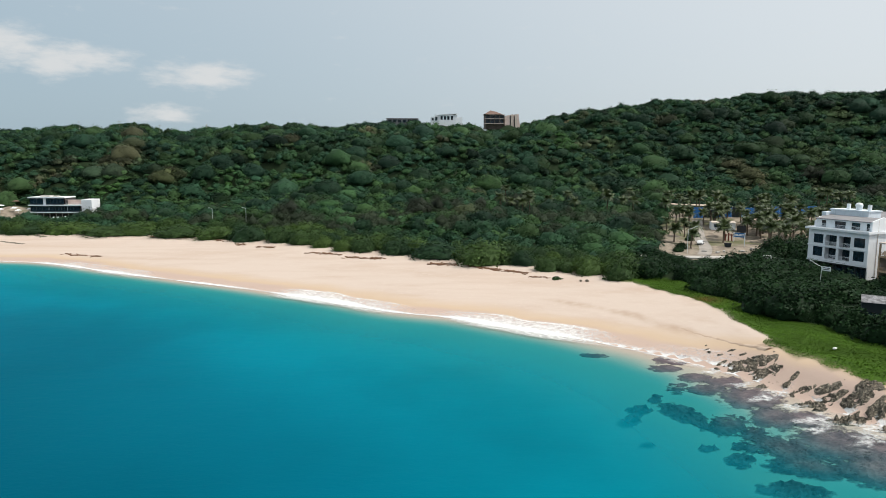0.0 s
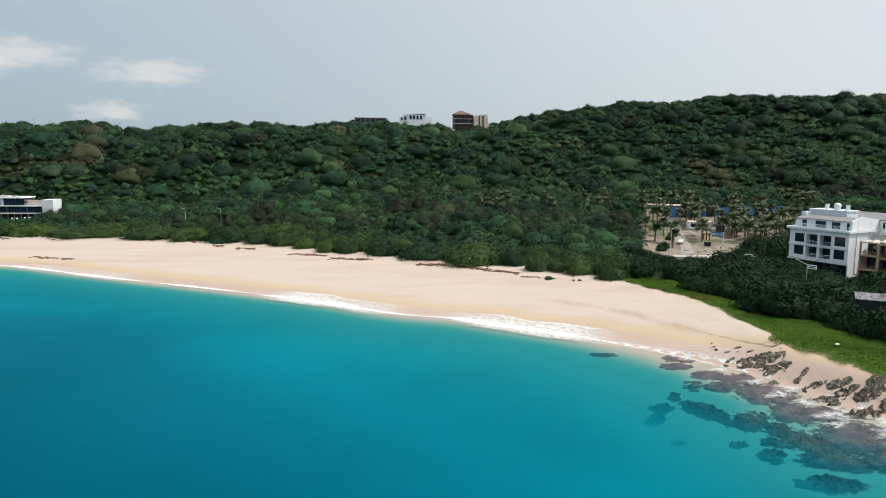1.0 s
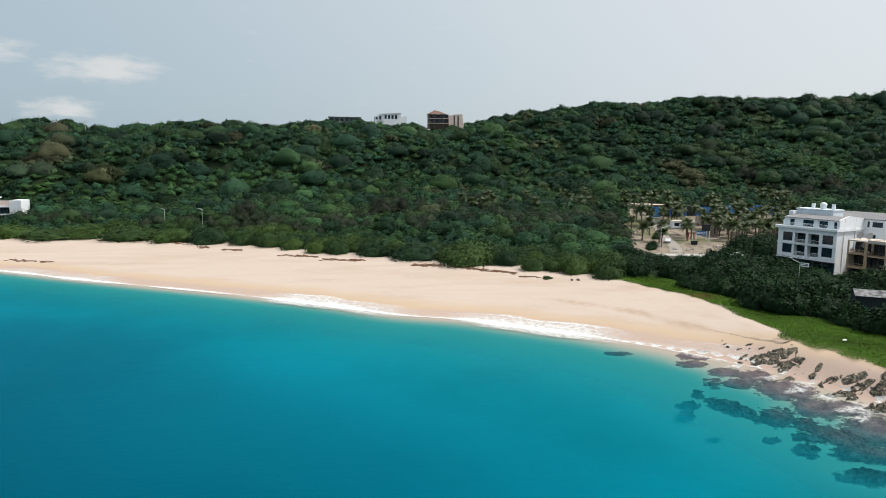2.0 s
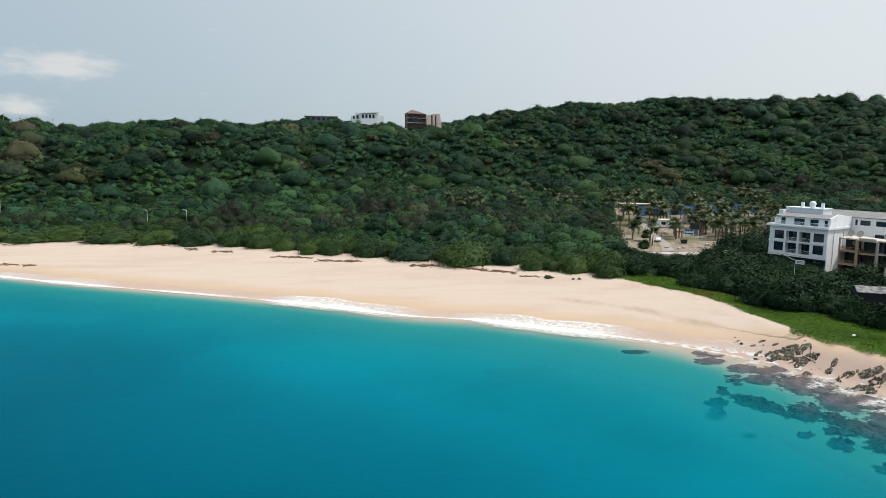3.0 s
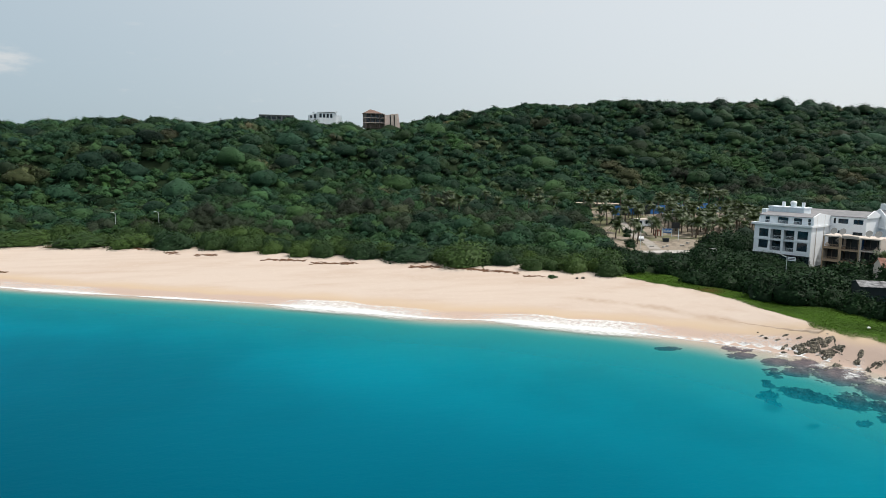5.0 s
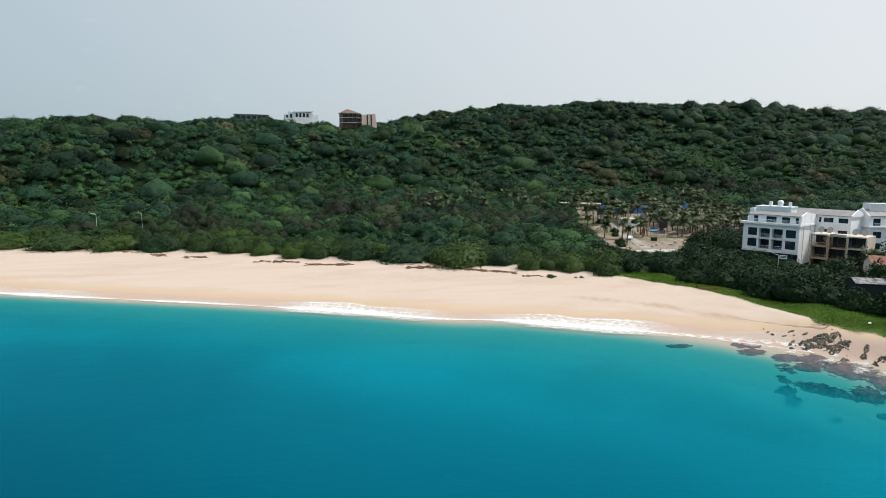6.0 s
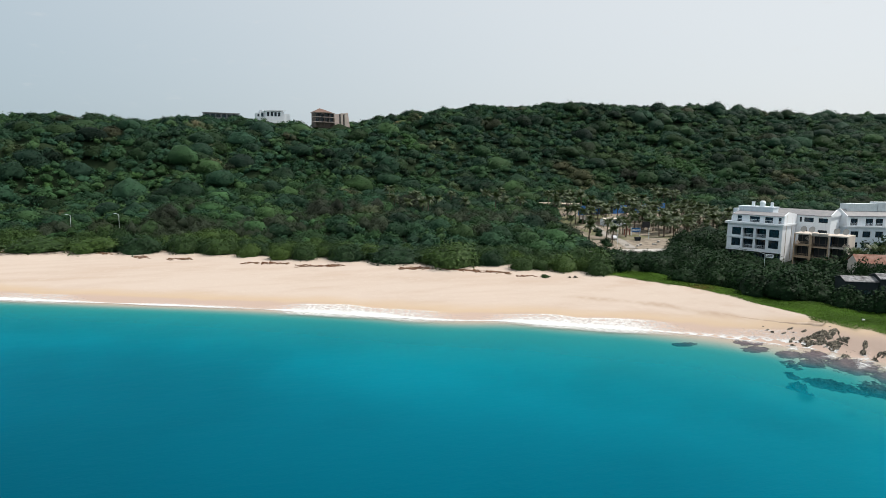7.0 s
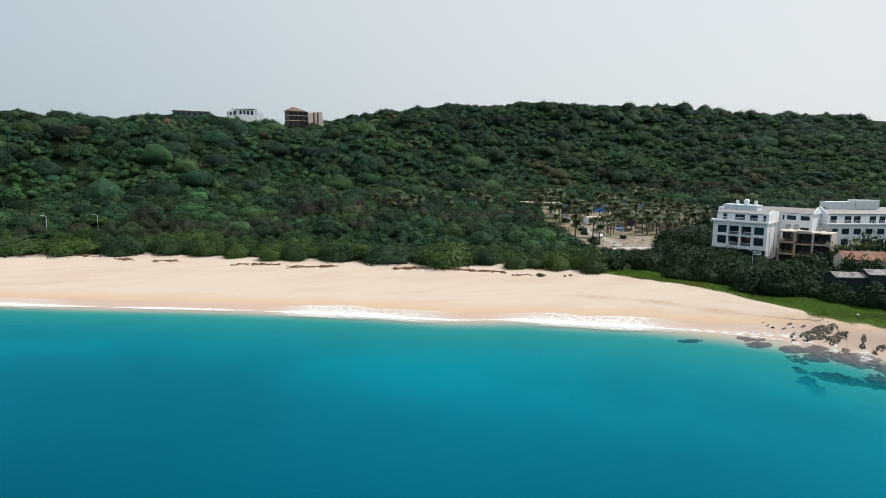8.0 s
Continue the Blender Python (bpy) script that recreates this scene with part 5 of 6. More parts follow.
    for a, b, lo, hi in win:
        window(r, a, b, lo, hi, 12.9, DARK, 2)
    bm = bmesh.new()
    prism(bm, [(12.5, 14.9), (17.9, 16.4), (23.3, 14.9), (23.3, 14.7), (12.5, 14.7)], 2.8, 26.5, True)
    part("wing_roof", bm, SLATE, r)
    bm = bmesh.new()
    prism(bm, [(12.4, 14.6), (12.4, 15.2), (17.9, 16.75), (23.4, 15.2), (23.4, 14.6)], 26.5, 26.8, True)
    part("wing_gable", bm, PLASTER, r)


def cafe():
    r = building("cafe", 107.0, 158.4, 5.0, -67.4, "three-storey terrace cafe with ochre timber frame and open dark bays", "cafe")
    D = 8.0
    spans = ((0.0, 4.6, 7.2, 10.6), (4.6, 9.5, 6.9, 10.4), (9.5, 14.4, 7.2, 10.6))
    for i, (a, b, mid, top) in enumerate(spans):
        mat = OCHRE if i < 2 else CREAM
        for z in (3.6, mid, top):
            bm = bmesh.new()
            box(bm, a + 0.02, b - 0.02, -0.1 if i != 1 else 0.15, D, z - 0.35, z)
            part("floor_beam", bm, (CREAM if z == top or (i == 2 and z == mid) else OCHRE), r)
        for x in (a + 0.02, b - 0.34):
            bm = bmesh.new()
            box(bm, x, x + 0.32, 0.0, 0.35, 0, top - 0.35)
            part("post", bm, OCHRE if i < 2 else CREAM, r)
        for lo, hi in ((0.0, 3.25), (3.6, mid - 0.35), (mid, top - 0.35)):
            # black back wall stands in for the deep shade of the open bay
            bm = bmesh.new()
            box(bm, a + 0.34, b - 0.34, 3.2, 3.35, lo, hi)
            part("back_wall", bm, BLACK, r)
            if lo > 1:
                for q in (0.33, 0.67):
                    bm = bmesh.new()
                    box(bm, a + (b - a) * q - 0.06, a + (b - a) * q + 0.06, 3.05, 3.18, lo, hi)
                    part("door_post", bm, BROWN, r)
                railing(r, a + 0.36, b - 0.36, 0.2, lo, 0.95, BROWN if i else OCHRE)
    bm = bmesh.new()
    box(bm, -0.02, 0.2, 0.36, D, 0, 7.2), box(bm, 14.2, 14.4, 0.36, D, 0, 10.2), box(bm, 0.2, 14.2, D - 0.2, D, 0, 10.2)
    part("side_wall", bm, CREAM, r)
    bm = bmesh.new()
    box(bm, 9.3, 9.48, 0.5, 3.0, 7.2, 10.2)
    part("blue_panel", bm, BLUE, r, "bright blue side panel")
    bm = bmesh.new()
    box(bm, 4.9, 9.2, 0.0, 0.2, 10.4, 10.9)
    part("parapet", bm, CREAM, r)
    for x in (2.0, 4.3, 10.9, 13.2):
        bm = bmesh.new()
        q = Matrix.Translation((x, 2.2, 11.7)) @ Euler((radians(68), 0, radians(-14))).to_matrix().to_4x4()
        bmesh.ops.create_cone(bm, segments=20, radius1=0.25, radius2=0.95, depth=0.35, cap_ends=True, matrix=q)
        tube(bm, (x, 2.3, 10.5), (x, 2.3, 11.6), 0.06)
        part("dish", bm, CONCRETE, r, "round grey satellite dish")
    # winding steps up to the roof terrace
    for i in range(11):
        a = i * 0.5
        bm = bmesh.new()
        box(bm, -0.5, 0.5, -0.14, 0.14, -0.04, 0.04)
        bm.transform(Matrix.Translation((4.0 + 0.55 * math.cos(a), 0.9 + 0.55 * math.sin(a), 7.3 + i * 0.29)) @ Matrix.Rotation(a, 4, "Z"))
        part("step", bm, CREAM, r)
    bm = bmesh.new()
    tube(bm, (4.0, 0.9, 7.2), (4.0, 0.9, 10.8), 0.08)
    part("newel", bm, CREAM, r)
    for x, y, z, s in ((0.9, 0.9, 7.2, 0.75), (13.4, 0.7, 7.2, 0.65)):
        bm = bmesh.new()
        bmesh.ops.create_cone(bm, segments=12, radius1=s, radius2=0.05, depth=s * 1.3, matrix=Matrix.Translation((x, y, z + s * 1.2)))
        tube(bm, (x, y, z), (x, y, z + s * 0.7), 0.05)
        part("sunshade", bm, TAN, r, "small tan thatched sunshade")


def annex():
    r = building("annex", 131.3, 159.0, 5.2, -19.9, "white two-winged guest house with a metal screen on its roof", "hotel")
    L, D = 24.0, 9.0
    holes = [(a, a + 2.6, z, z + 1.9) for z in (1.2, 4.7, 8.2) for a in (1.2, 5.2, 9.4, 13.6, 17.8, 21.0)]
    bm = bmesh.new()
    cut_wall(bm, 0, L, 0, 11.4, 0, 0.3, holes)
    box(bm, 0, 0.3, 0.3, D, 0, 11.4), box(bm, L - 0.3, L, 0.3, D, 0, 11.4), box(bm, 0.3, L - 0.3, D - 0.3, D, 0, 11.4), box(bm, 0.3, L - 0.3, 3, 3.2, 0, 11.4)
    part("wall", bm, BLUISH, r)
    for a, b, lo, hi in holes:
        window(r, a, b, lo, hi, 0.1, DARK, 2)
    bm = bmesh.new()
    box(bm, -0.4, L + 0.4, -0.5, D, 11.4, 11.8)
    part("cornice", bm, PLASTER, r)
    doors = [(1.6, 3.9, 11.85, 14.1), (6.6, 9.0, 11.85, 14.1), (9.9, 12.3, 11.85, 14.1), (15.5, 17.8, 11.85, 14.1), (19, 21.2, 11.85, 14.1)]
    bm = bmesh.new()
    cut_wall(bm, 0.2, L - 0.2, 11.82, 14.9, 1.0, 1.25, doors)
    box(bm, L - 0.45, L - 0.2, 1.25, D - 0.3, 11.82, 14.9), box(bm, 0.45, L - 0.45, 2.8, 2.95, 11.82, 14.8)
    part("penthouse_wall", bm, PLASTER, r)
    for a, b, lo, hi in doors:
        window(r, a, b, lo, hi, 1.08, DARK, 2)
        railing(r, a - 0.3, b + 0.3, 0.1, 11.82, 0.95)
    bm = bmesh.new()
    prism(bm, [(0.6, 14.9), (4.6, 16.9), (8.6, 14.9), (8.6, 14.7), (0.6, 14.7)], 0.3, L, True)
    part("roof", bm, SLATE, r)
    bm = bmesh.new()
    prism(bm, [(0.4, 11.82), (0.4, 14.9), (4.6, 17.2), (8.8, 14.9), (8.8, 11.82)], 0.0, 0.25, True)
    part("gable", bm, PLASTER, r)
    for a, b, z in ((2.0, 11.8, 18.6), (12.0, 20.5, 19.2)):
        n = int((b - a) / 0.7)
        for i in range(n):
            x = a + (b - a) * i / n
            bm = bmesh.new()
            box(bm, x, x + (b - a) / n - 0.05, 3.4, 3.48, 15.9, z)
            part("screen_panel", bm, STEEL, r)
        bm = bmesh.new()
        box(bm, a, b, 3.5, 3.6, z - 0.2, z - 0.1), box(bm, a, b, 3.5, 7.5, z - 0.08, z), box(bm, a, a + 0.1, 3.5, 7.5, 15.9, z - 0.1), box(bm, b - 0.1, b, 3.5, 7.5, 15.9, z - 0.1)
        part("screen_frame", bm, STEEL, r)


def shed(name, x, y, z, angle, L, D, tall, rise, wall, roof, label, openings=(), ribs=True):
    r = building(name, x, y, z, angle, label, "shed")
    bm = bmesh.new()
    cut_wall(bm, 0, L, 0, tall, 0, 0.15, list(openings))
    box(bm, 0, 0.15, 0.15, D, 0, tall), box(bm, L - 0.15, L, 0.15, D, 0, tall), box(bm, 0.15, L - 0.15, D - 0.15, D, 0, tall)
    bmesh.ops.remove_doubles(bm, verts=bm.verts, dist=0.001)
    part("wall", bm, wall, r)
    for i, x0 in enumerate((0.0, L - 0.15)):
        bm = bmesh.new()
        prism(bm, [(0, tall), (D / 2, tall + rise - 0.1), (D, tall)], x0, x0 + 0.15, True)
        part("gable", bm, CREAM if roof is RUST else wall, r)
    n = max(4, int(L / 0.9))
    for side in (0, 1):
        for i in range(n):
            a, b = -0.2 + (L + 0.4) * i / n, -0.2 + (L + 0.4) * (i + 1) / n - 0.03
            lift = 0.03 * (i % 2)
            bm = bmesh.new()
            if side == 0:
                prism(bm, [(-0.4, tall - 0.05 + lift), (D / 2, tall + rise + lift), (D / 2, tall + rise + 0.07 + lift), (-0.4, tall + 0.02 + lift)], a, b, True)
            else:
                prism(bm, [(D + 0.4, tall - 0.05 + lift), (D / 2 + 0.01, tall + rise + lift), (D / 2 + 0.01, tall + rise + 0.07 + lift), (D + 0.4, tall + 0.02 + lift)], a, b, True)
            part("roof_sheet", bm, roof, r)
    for a, b, lo, hi in openings:
        window(r, a, b, lo, hi, 0.02, DARK, 2)
    return r


def villa():
    r = building("villa", -211, 347, 4.2, 0, "modern glass-fronted villa on stilts with a white end block", "house")
    L, D = 32.5, 11.0
    for z, x1 in ((3.2, 26.5), (6.9, 27.0), (10.9, 18.5)):
        bm = bmesh.new()
        box(bm, -0.4, x1, -0.6, D, z - 0.25, z + 0.3)
        part("floor_slab", bm, PLASTER, r)
    for i in range(9):
        bm = bmesh.new()
        tube(bm, (0.4 + i * 3.2, 0.4, 0), (0.4 + i * 3.2, 0.4, 2.95), 0.2)
        part("stilt", bm, CONCRETE, r)
    # shade below the raised floor, put into a near-black wall
    bm = bmesh.new()
    box(bm, 0, 26, 5, 5.2, 0, 2.95)
    part("under_wall", bm, DARK, r)
    for i in range(8):
        window(r, 0.1 + i * 3.2, 3.2 + i * 3.2, 3.5, 6.65, 0.6, DARK, 2)
        bm = bmesh.new()
        box(bm, 3.22 + i * 3.2, 3.28 + i * 3.2, 0.5, 0.9, 3.5, 6.65)
        part("mullion", bm, PLASTER if i in (2, 5) else DARK, r)
    for i in range(5):
        window(r, 0.1 + i * 3.5, 3.5 + i * 3.5, 7.2, 10.65, 0.6, DARK, 2)
    for a, b in ((7.0, 8.4),):
        bm = bmesh.new()
        box(bm, a, b, 0.3, 0.5, 7.2, 10.65)
        part("pier", bm, PLASTER, r)
    # near-black inner walls in place of dim rooms
    bm = bmesh.new()
    box(bm, 0, 26, 3.8, 4.0, 3.5, 6.65), box(bm, 0, 18, 3.8, 4.0, 7.2, 10.65), box(bm, 0, 18.0, D - 0.3, D, 3.5, 10.65), box(bm, 18, 18.2, 0.6, D, 7.2, 10.65)
    part("inner_wall", bm, DARK, r)
    bm = bmesh.new()
    box(bm, 18.4, 26.8, 3.0, 3.3, 7.2, 9.6)
    part("terrace_wall", bm, PINKISH, r, "reddish timber terrace wall")
    bm = bmesh.new()
    for i in range(6):
        box(bm, 18.6, 26.8, 0.2 + i * 0.5, 0.3 + i * 0.5, 9.6, 9.75)
    part("pergola", bm, PINKISH, r)
    railing(r, 18.6, 26.6, -0.3, 7.2, 1.0, STEEL)
    bm = bmesh.new()
    box(bm, 27.2, L, -0.8, 8.0, 2.6, 10.0)
    part("end_block", bm, PLASTER, r)
    bm = bmesh.new()
    box(bm, 4, 9, 3, 7, 11.2, 11.9), box(bm, 11, 13, 3, 6, 11.2, 11.7)
    part("roof_plant", bm, CONCRETE, r)


def hill_house():
    r = building("hill_house", 38.5, 506, 58.6, 4, "brown and pink hilltop house with a leaning concrete block", "house")
    for z in (4.0, 7.6, 10.6):
        bm = bmesh.new()
        box(bm, -0.3, 15, -0.6, 9, z - 0.2, z + 0.15)
        part("floor_slab", bm, PINKISH, r)
    for i in range(5):
        bm = bmesh.new()
        box(bm, i * 3.5, i * 3.5 + 0.4, -0.2, 0.2, 0, 10.4)
        part("post", bm, BROWN, r)
    for lo, hi in ((4.2, 7.3), (7.8, 10.3)):
        for i in range(4):
            window(r, 0.5 + i * 3.5, 3.4 + i * 3.5, lo, hi, 1.2, BROWN, 2)
    bm = bmesh.new()
    box(bm, 0, 14.5, 2.5, 2.8, 0, 10.4), box(bm, 0, 0.3, 1.2, 9, 0, 10.4), box(bm, 14.2, 14.5, 1.2, 9, 0, 10.4), box(bm, 0.3, 14.2, 8.7, 9, 0, 10.4)
    part("wall", bm, BROWN, r)
    bm = bmesh.new()
    v = [bm.verts.new(q) for q in ((-1, -1.2, 10.8), (13, -1.2, 10.8), (13, 9.5, 10.8), (-1, 9.5, 10.8), (4.5, 4, 14.0), (8, 4, 13.2))]
    for f in ((0, 1, 5, 4), (1, 2, 5), (2, 3, 4, 5), (3, 0, 4), (3, 2, 1, 0)):
        bm.faces.new([v[i] for i in f])
    part("hipped_roof", bm, THATCH, r)
    bm = bmesh.new()
    prism(bm, [(15.2, 0), (26.8, 0), (25.2, 11.3), (14.6, 9.8)], 0, 0.4)
    part("leaning_front", bm, PINKISH, r)
    bm = bmesh.new()
    prism(bm, [(15.3, 0), (26.6, 0), (25.0, 11.0), (14.8, 9.6)], 0.41, 8)
    part("block", bm, PINKISH, r)
    for a in (18.6, 21.6):
        bm = bmesh.new()
        prism(bm, [(a, 1.2), (a + 0.9, 1.2), (a + 0.75, 10.0), (a - 0.1, 10.0)], -0.06, 0.0)
        part("slot_window", bm, BLACK, r)
    for a in (19.7, 22.7):
        bm = bmesh.new()
        prism(bm, [(a, 0), (a + 1.5, 0), (a + 1.2, 11.0), (a - 0.2, 10.8)], -0.3, -0.01)
        part("fin", bm, CREAM, r)


def white_hill_house():
    r = building("hill_villa", -2.5, 508, 60.6, 2, "white hilltop villa with dark windows and a raked roof", "house")
    holes = [(7.2 + i * 2.6, 8.8 + i * 2.6, 4.8, 7.6) for i in range(4)]
    bm = bmesh.new()
    cut_wall(bm, 5.5, 19.5, 0, 8.2, 0, 0.3, holes)
    box(bm, 19.2, 19.5, 0.3, 9, 0, 8.2), box(bm, 5.5, 5.8, 0.3, 9, 0, 8.2), box(bm, 5.8, 19.2, 8.7, 9, 0, 8.2), box(bm, 5.8, 19.2, 2, 2.2, 0, 8.1)
    part("wall", bm, PLASTER, r)
    for a, b, lo, hi in holes:
        window(r, a, b, lo, hi, 0.1, DARK, 1)
    bm = bmesh.new()
    prism(bm, [(5.0, 8.2), (20.2, 8.9), (20.2, 9.4), (5.0, 8.6)], -0.5, 9.2)
    part("raked_roof", bm, PLASTER, r)
    bm = bmesh.new()
    prism(bm, [(0, 0), (5.4, 0), (5.4, 7.6), (3.2, 9.0), (2.4, 7.0), (0, 6.6)], 0.6, 8)
    part("angled_wing", bm, PLASTER, r)
    bm = bmesh.new()
    box(bm, 0.6, 2.0, 0.54, 0.6, 4.2, 6.2), box(bm, 3.2, 4.8, 0.54, 0.6, 4.2, 7.0)
    part("pane", bm, GLASS, r)
    bm = bmesh.new()
    box(bm, 19.6, 24, 2, 8, 0, 6.8)
    part("end_block", bm, PLASTER, r)


def flat_hill_house():
    r = building("flat_house", -37, 524, 58.8, 0, "low dark flat-roofed house among the ridge trees", "house")
    bm = bmesh.new()
    box(bm, 0, 24, 0, 8, 0, 8.0)
    part("wall", bm, SLATE, r)
    bm = bmesh.new()
    box(bm, -0.6, 24.6, -0.8, 8.6, 8.0, 8.5)
    part("flat_roof", bm, SLATE, r)
    for i in range(6):
        window(r, 1 + i * 3.8, 3.8 + i * 3.8, 5.2, 7.4, -0.08, DARK, 2)


hotel(), cafe(), annex(), villa(), hill_house(), white_hill_house(), flat_hill_house()
shed("rust_shed", 96.0, 130.5, 5.0, -33, 15, 6.0, 5.9, 2.0, CREAM, RUST, "old cream shed with a rusty sheet roof")
shed("shack", 79.2, 121.5, 4.4, -31, 7.2, 5.5, 4.4, 0.9, TEAL, GREYTIN, "dark teal shack under a patchy grey tin roof", ((1.0, 3.0, 1.2, 2.6), (4.2, 6.2, 1.2, 2.6)))
shed("shack", 85.2, 117.2, 4.4, -31, 10.0, 5.5, 5.3, 0.9, TEAL, GREYTIN, "dark teal shack with a pale tin roof", ((1.0, 3.6, 0.9, 3.2), (5.0, 8.0, 0.9, 3.2)))
shed("long_shed", 110.5, 311.5, 13.2, -36, 21, 4.0, 1.5, 0.4, TAN, TAN, "long low shed with a tan sheet roof behind the palms")
shed("kiosk", 103.2, 246.0, float(height(np.array([106.0]), np.array([247.0]))[0]), -8, 8.5, 3.2, 2.8, 0.35, PLASTER, CREAM, "white kiosk with a flat cream roof in the palm park", ((0.8, 2.6, 0.9, 2.2), (4.0, 6.5, 0.9, 2.2)))
shed("pavilion", 118.0, 250.0, float(height(np.array([121.0]), np.array([251.0]))[0]), -6, 8.0, 5.0, 2.7, 1.0, CREAM, TAN, "small pavilion with a pale tan roof")


# ---------------------------------------------------------------- palm park, road and small things
def ground_z(x, y):
    return float(height(np.array([x]), np.array([y]))[0])


def ribbon(name, pts, wide, mat, label, category, lift=0.06):
    """A paved strip that follows the ground, with a low kerb on both sides."""
    line = smooth_line(pts, 8)
    d = np.gradient(line, axis=0)
    d /= np.linalg.norm(d, axis=1, keepdims=True)
    nrm = np.stack([-d[:, 1], d[:, 0]], 1)
    offs = np.array([-wide / 2 - 0.25, -wide / 2 - 0.25, -wide / 2, -wide / 2, 0, wide / 2, wide / 2, wide / 2 + 0.25, wide / 2 + 0.25])
    up = np.array([-0.3, 0.06, 0.06, 0.02, 0.04, 0.02, 0.06, 0.06, -0.3]) + lift
    x, y = line[:, :1] + nrm[:, :1] * offs, line[:, 1:] + nrm[:, 1:] * offs
    z = height(line[:, 0], line[:, 1])[:, None] + up[None] + 0.05
    w = len(offs)
    i = (np.arange(len(line) - 1)[:, None] * w + np.arange(w - 1)[None]).ravel()
    me = mesh_from(name, np.stack([x.ravel(), y.ravel(), z.ravel()], 1), np.stack([i, i + 1, i + w + 1, i + w], 1), mat)
    return tagged(new(name, me), label, category, kind="structure")


ribbon("road", [(58, 206), (70, 201), (82, 198), (93, 194), (101, 187), (104, 182)], 6.0, CONCRETE, "pale concrete coast road with low kerbs", "road")
ribbon("driveway", [(82, 201.5), (87, 212), (92, 228), (98, 246), (104, 262)], 3.4, DRIVE, "pale concrete drive up through the palms", "path")


def palm(seed, tall):
    """A coconut palm: leaning ringed trunk and a head of arching fronds."""
    rng = random.Random(seed)
    root = tagged(new("coconut_palm"), "slender coconut palm with dusty green fronds", "palm", "park palms")
    lean = (rng.uniform(-0.6, 0.6), rng.uniform(-0.6, 0.6))
    bm = bmesh.new()
    rings = []
    for i in range(9):
        t = i / 8
        r = 0.24 - 0.1 * t + (0.12 if i == 0 else 0) + (0.02 if i % 2 else 0)
        cx, cy = lean[0] * t * t, lean[1] * t * t
        rings.append([bm.verts.new((cx + r * math.cos(a * math.pi / 4), cy + r * math.sin(a * math.pi / 4), tall * t)) for a in range(8)])
    for a, b in zip(rings[:-1], rings[1:]):
        for i in range(8):
            bm.faces.new((a[i], a[(i + 1) % 8], b[(i + 1) % 8], b[i]))
    bm.faces.new(rings[-1])
    part("trunk", bm, BARK, root)
    shared = []
    for kind in range(3):
        droop = (0.5, 0.85, 1.2)[kind]
        bm = bmesh.new()
        prev, length = None, 2.7
        for i in range(10):
            t = i / 9
            x = length * (t - 0.18 * droop * t * t)
            z = length * (0.45 * t * (1.1 - droop * 0.5) - 0.75 * droop * t * t)
            here = Vector((x, 0, z))
            if prev is not None:
                wide = 0.95 * math.sin(math.pi * min(1, t * 0.85 + 0.12)) + 0.05
                for s in (-1, 1):
                    tip = here + Vector((0.28, s * wide, -0.32 * wide - 0.1))
                    a, b, c = bm.verts.new(prev), bm.verts.new(here), bm.verts.new(tip)
                    bm.faces.new((a, b, c))
                    mid = (prev + here) / 2
                    a, b, c = bm.verts.new(prev), bm.verts.new(mid), bm.verts.new(mid + Vector((0.2, s * wide, -0.4 * wide)))
                    bm.faces.new((a, b, c))
            prev = here
        me = bpy.data.meshes.new("frond")
        bm.to_mesh(me)
        bm.free()
        me.materials.append(FROND)
        shared.append(me)
    n = 25
    for i in range(n):
        ob = new("frond", shared[i % 3])
        ob.parent = root
        q = Euler((rng.uniform(-0.25, 0.25), rng.uniform(-0.35, 0.15) - (0.5 if i % 3 == 0 else 0), i * 2.4 + rng.uniform(-0.2, 0.2)))
        ob.matrix_basis = Matrix.LocRotScale((lean[0], lean[1], tall - 0.05), q, Vector((1, 1, 1)) * rng.uniform(0.85, 1.15))
    return root


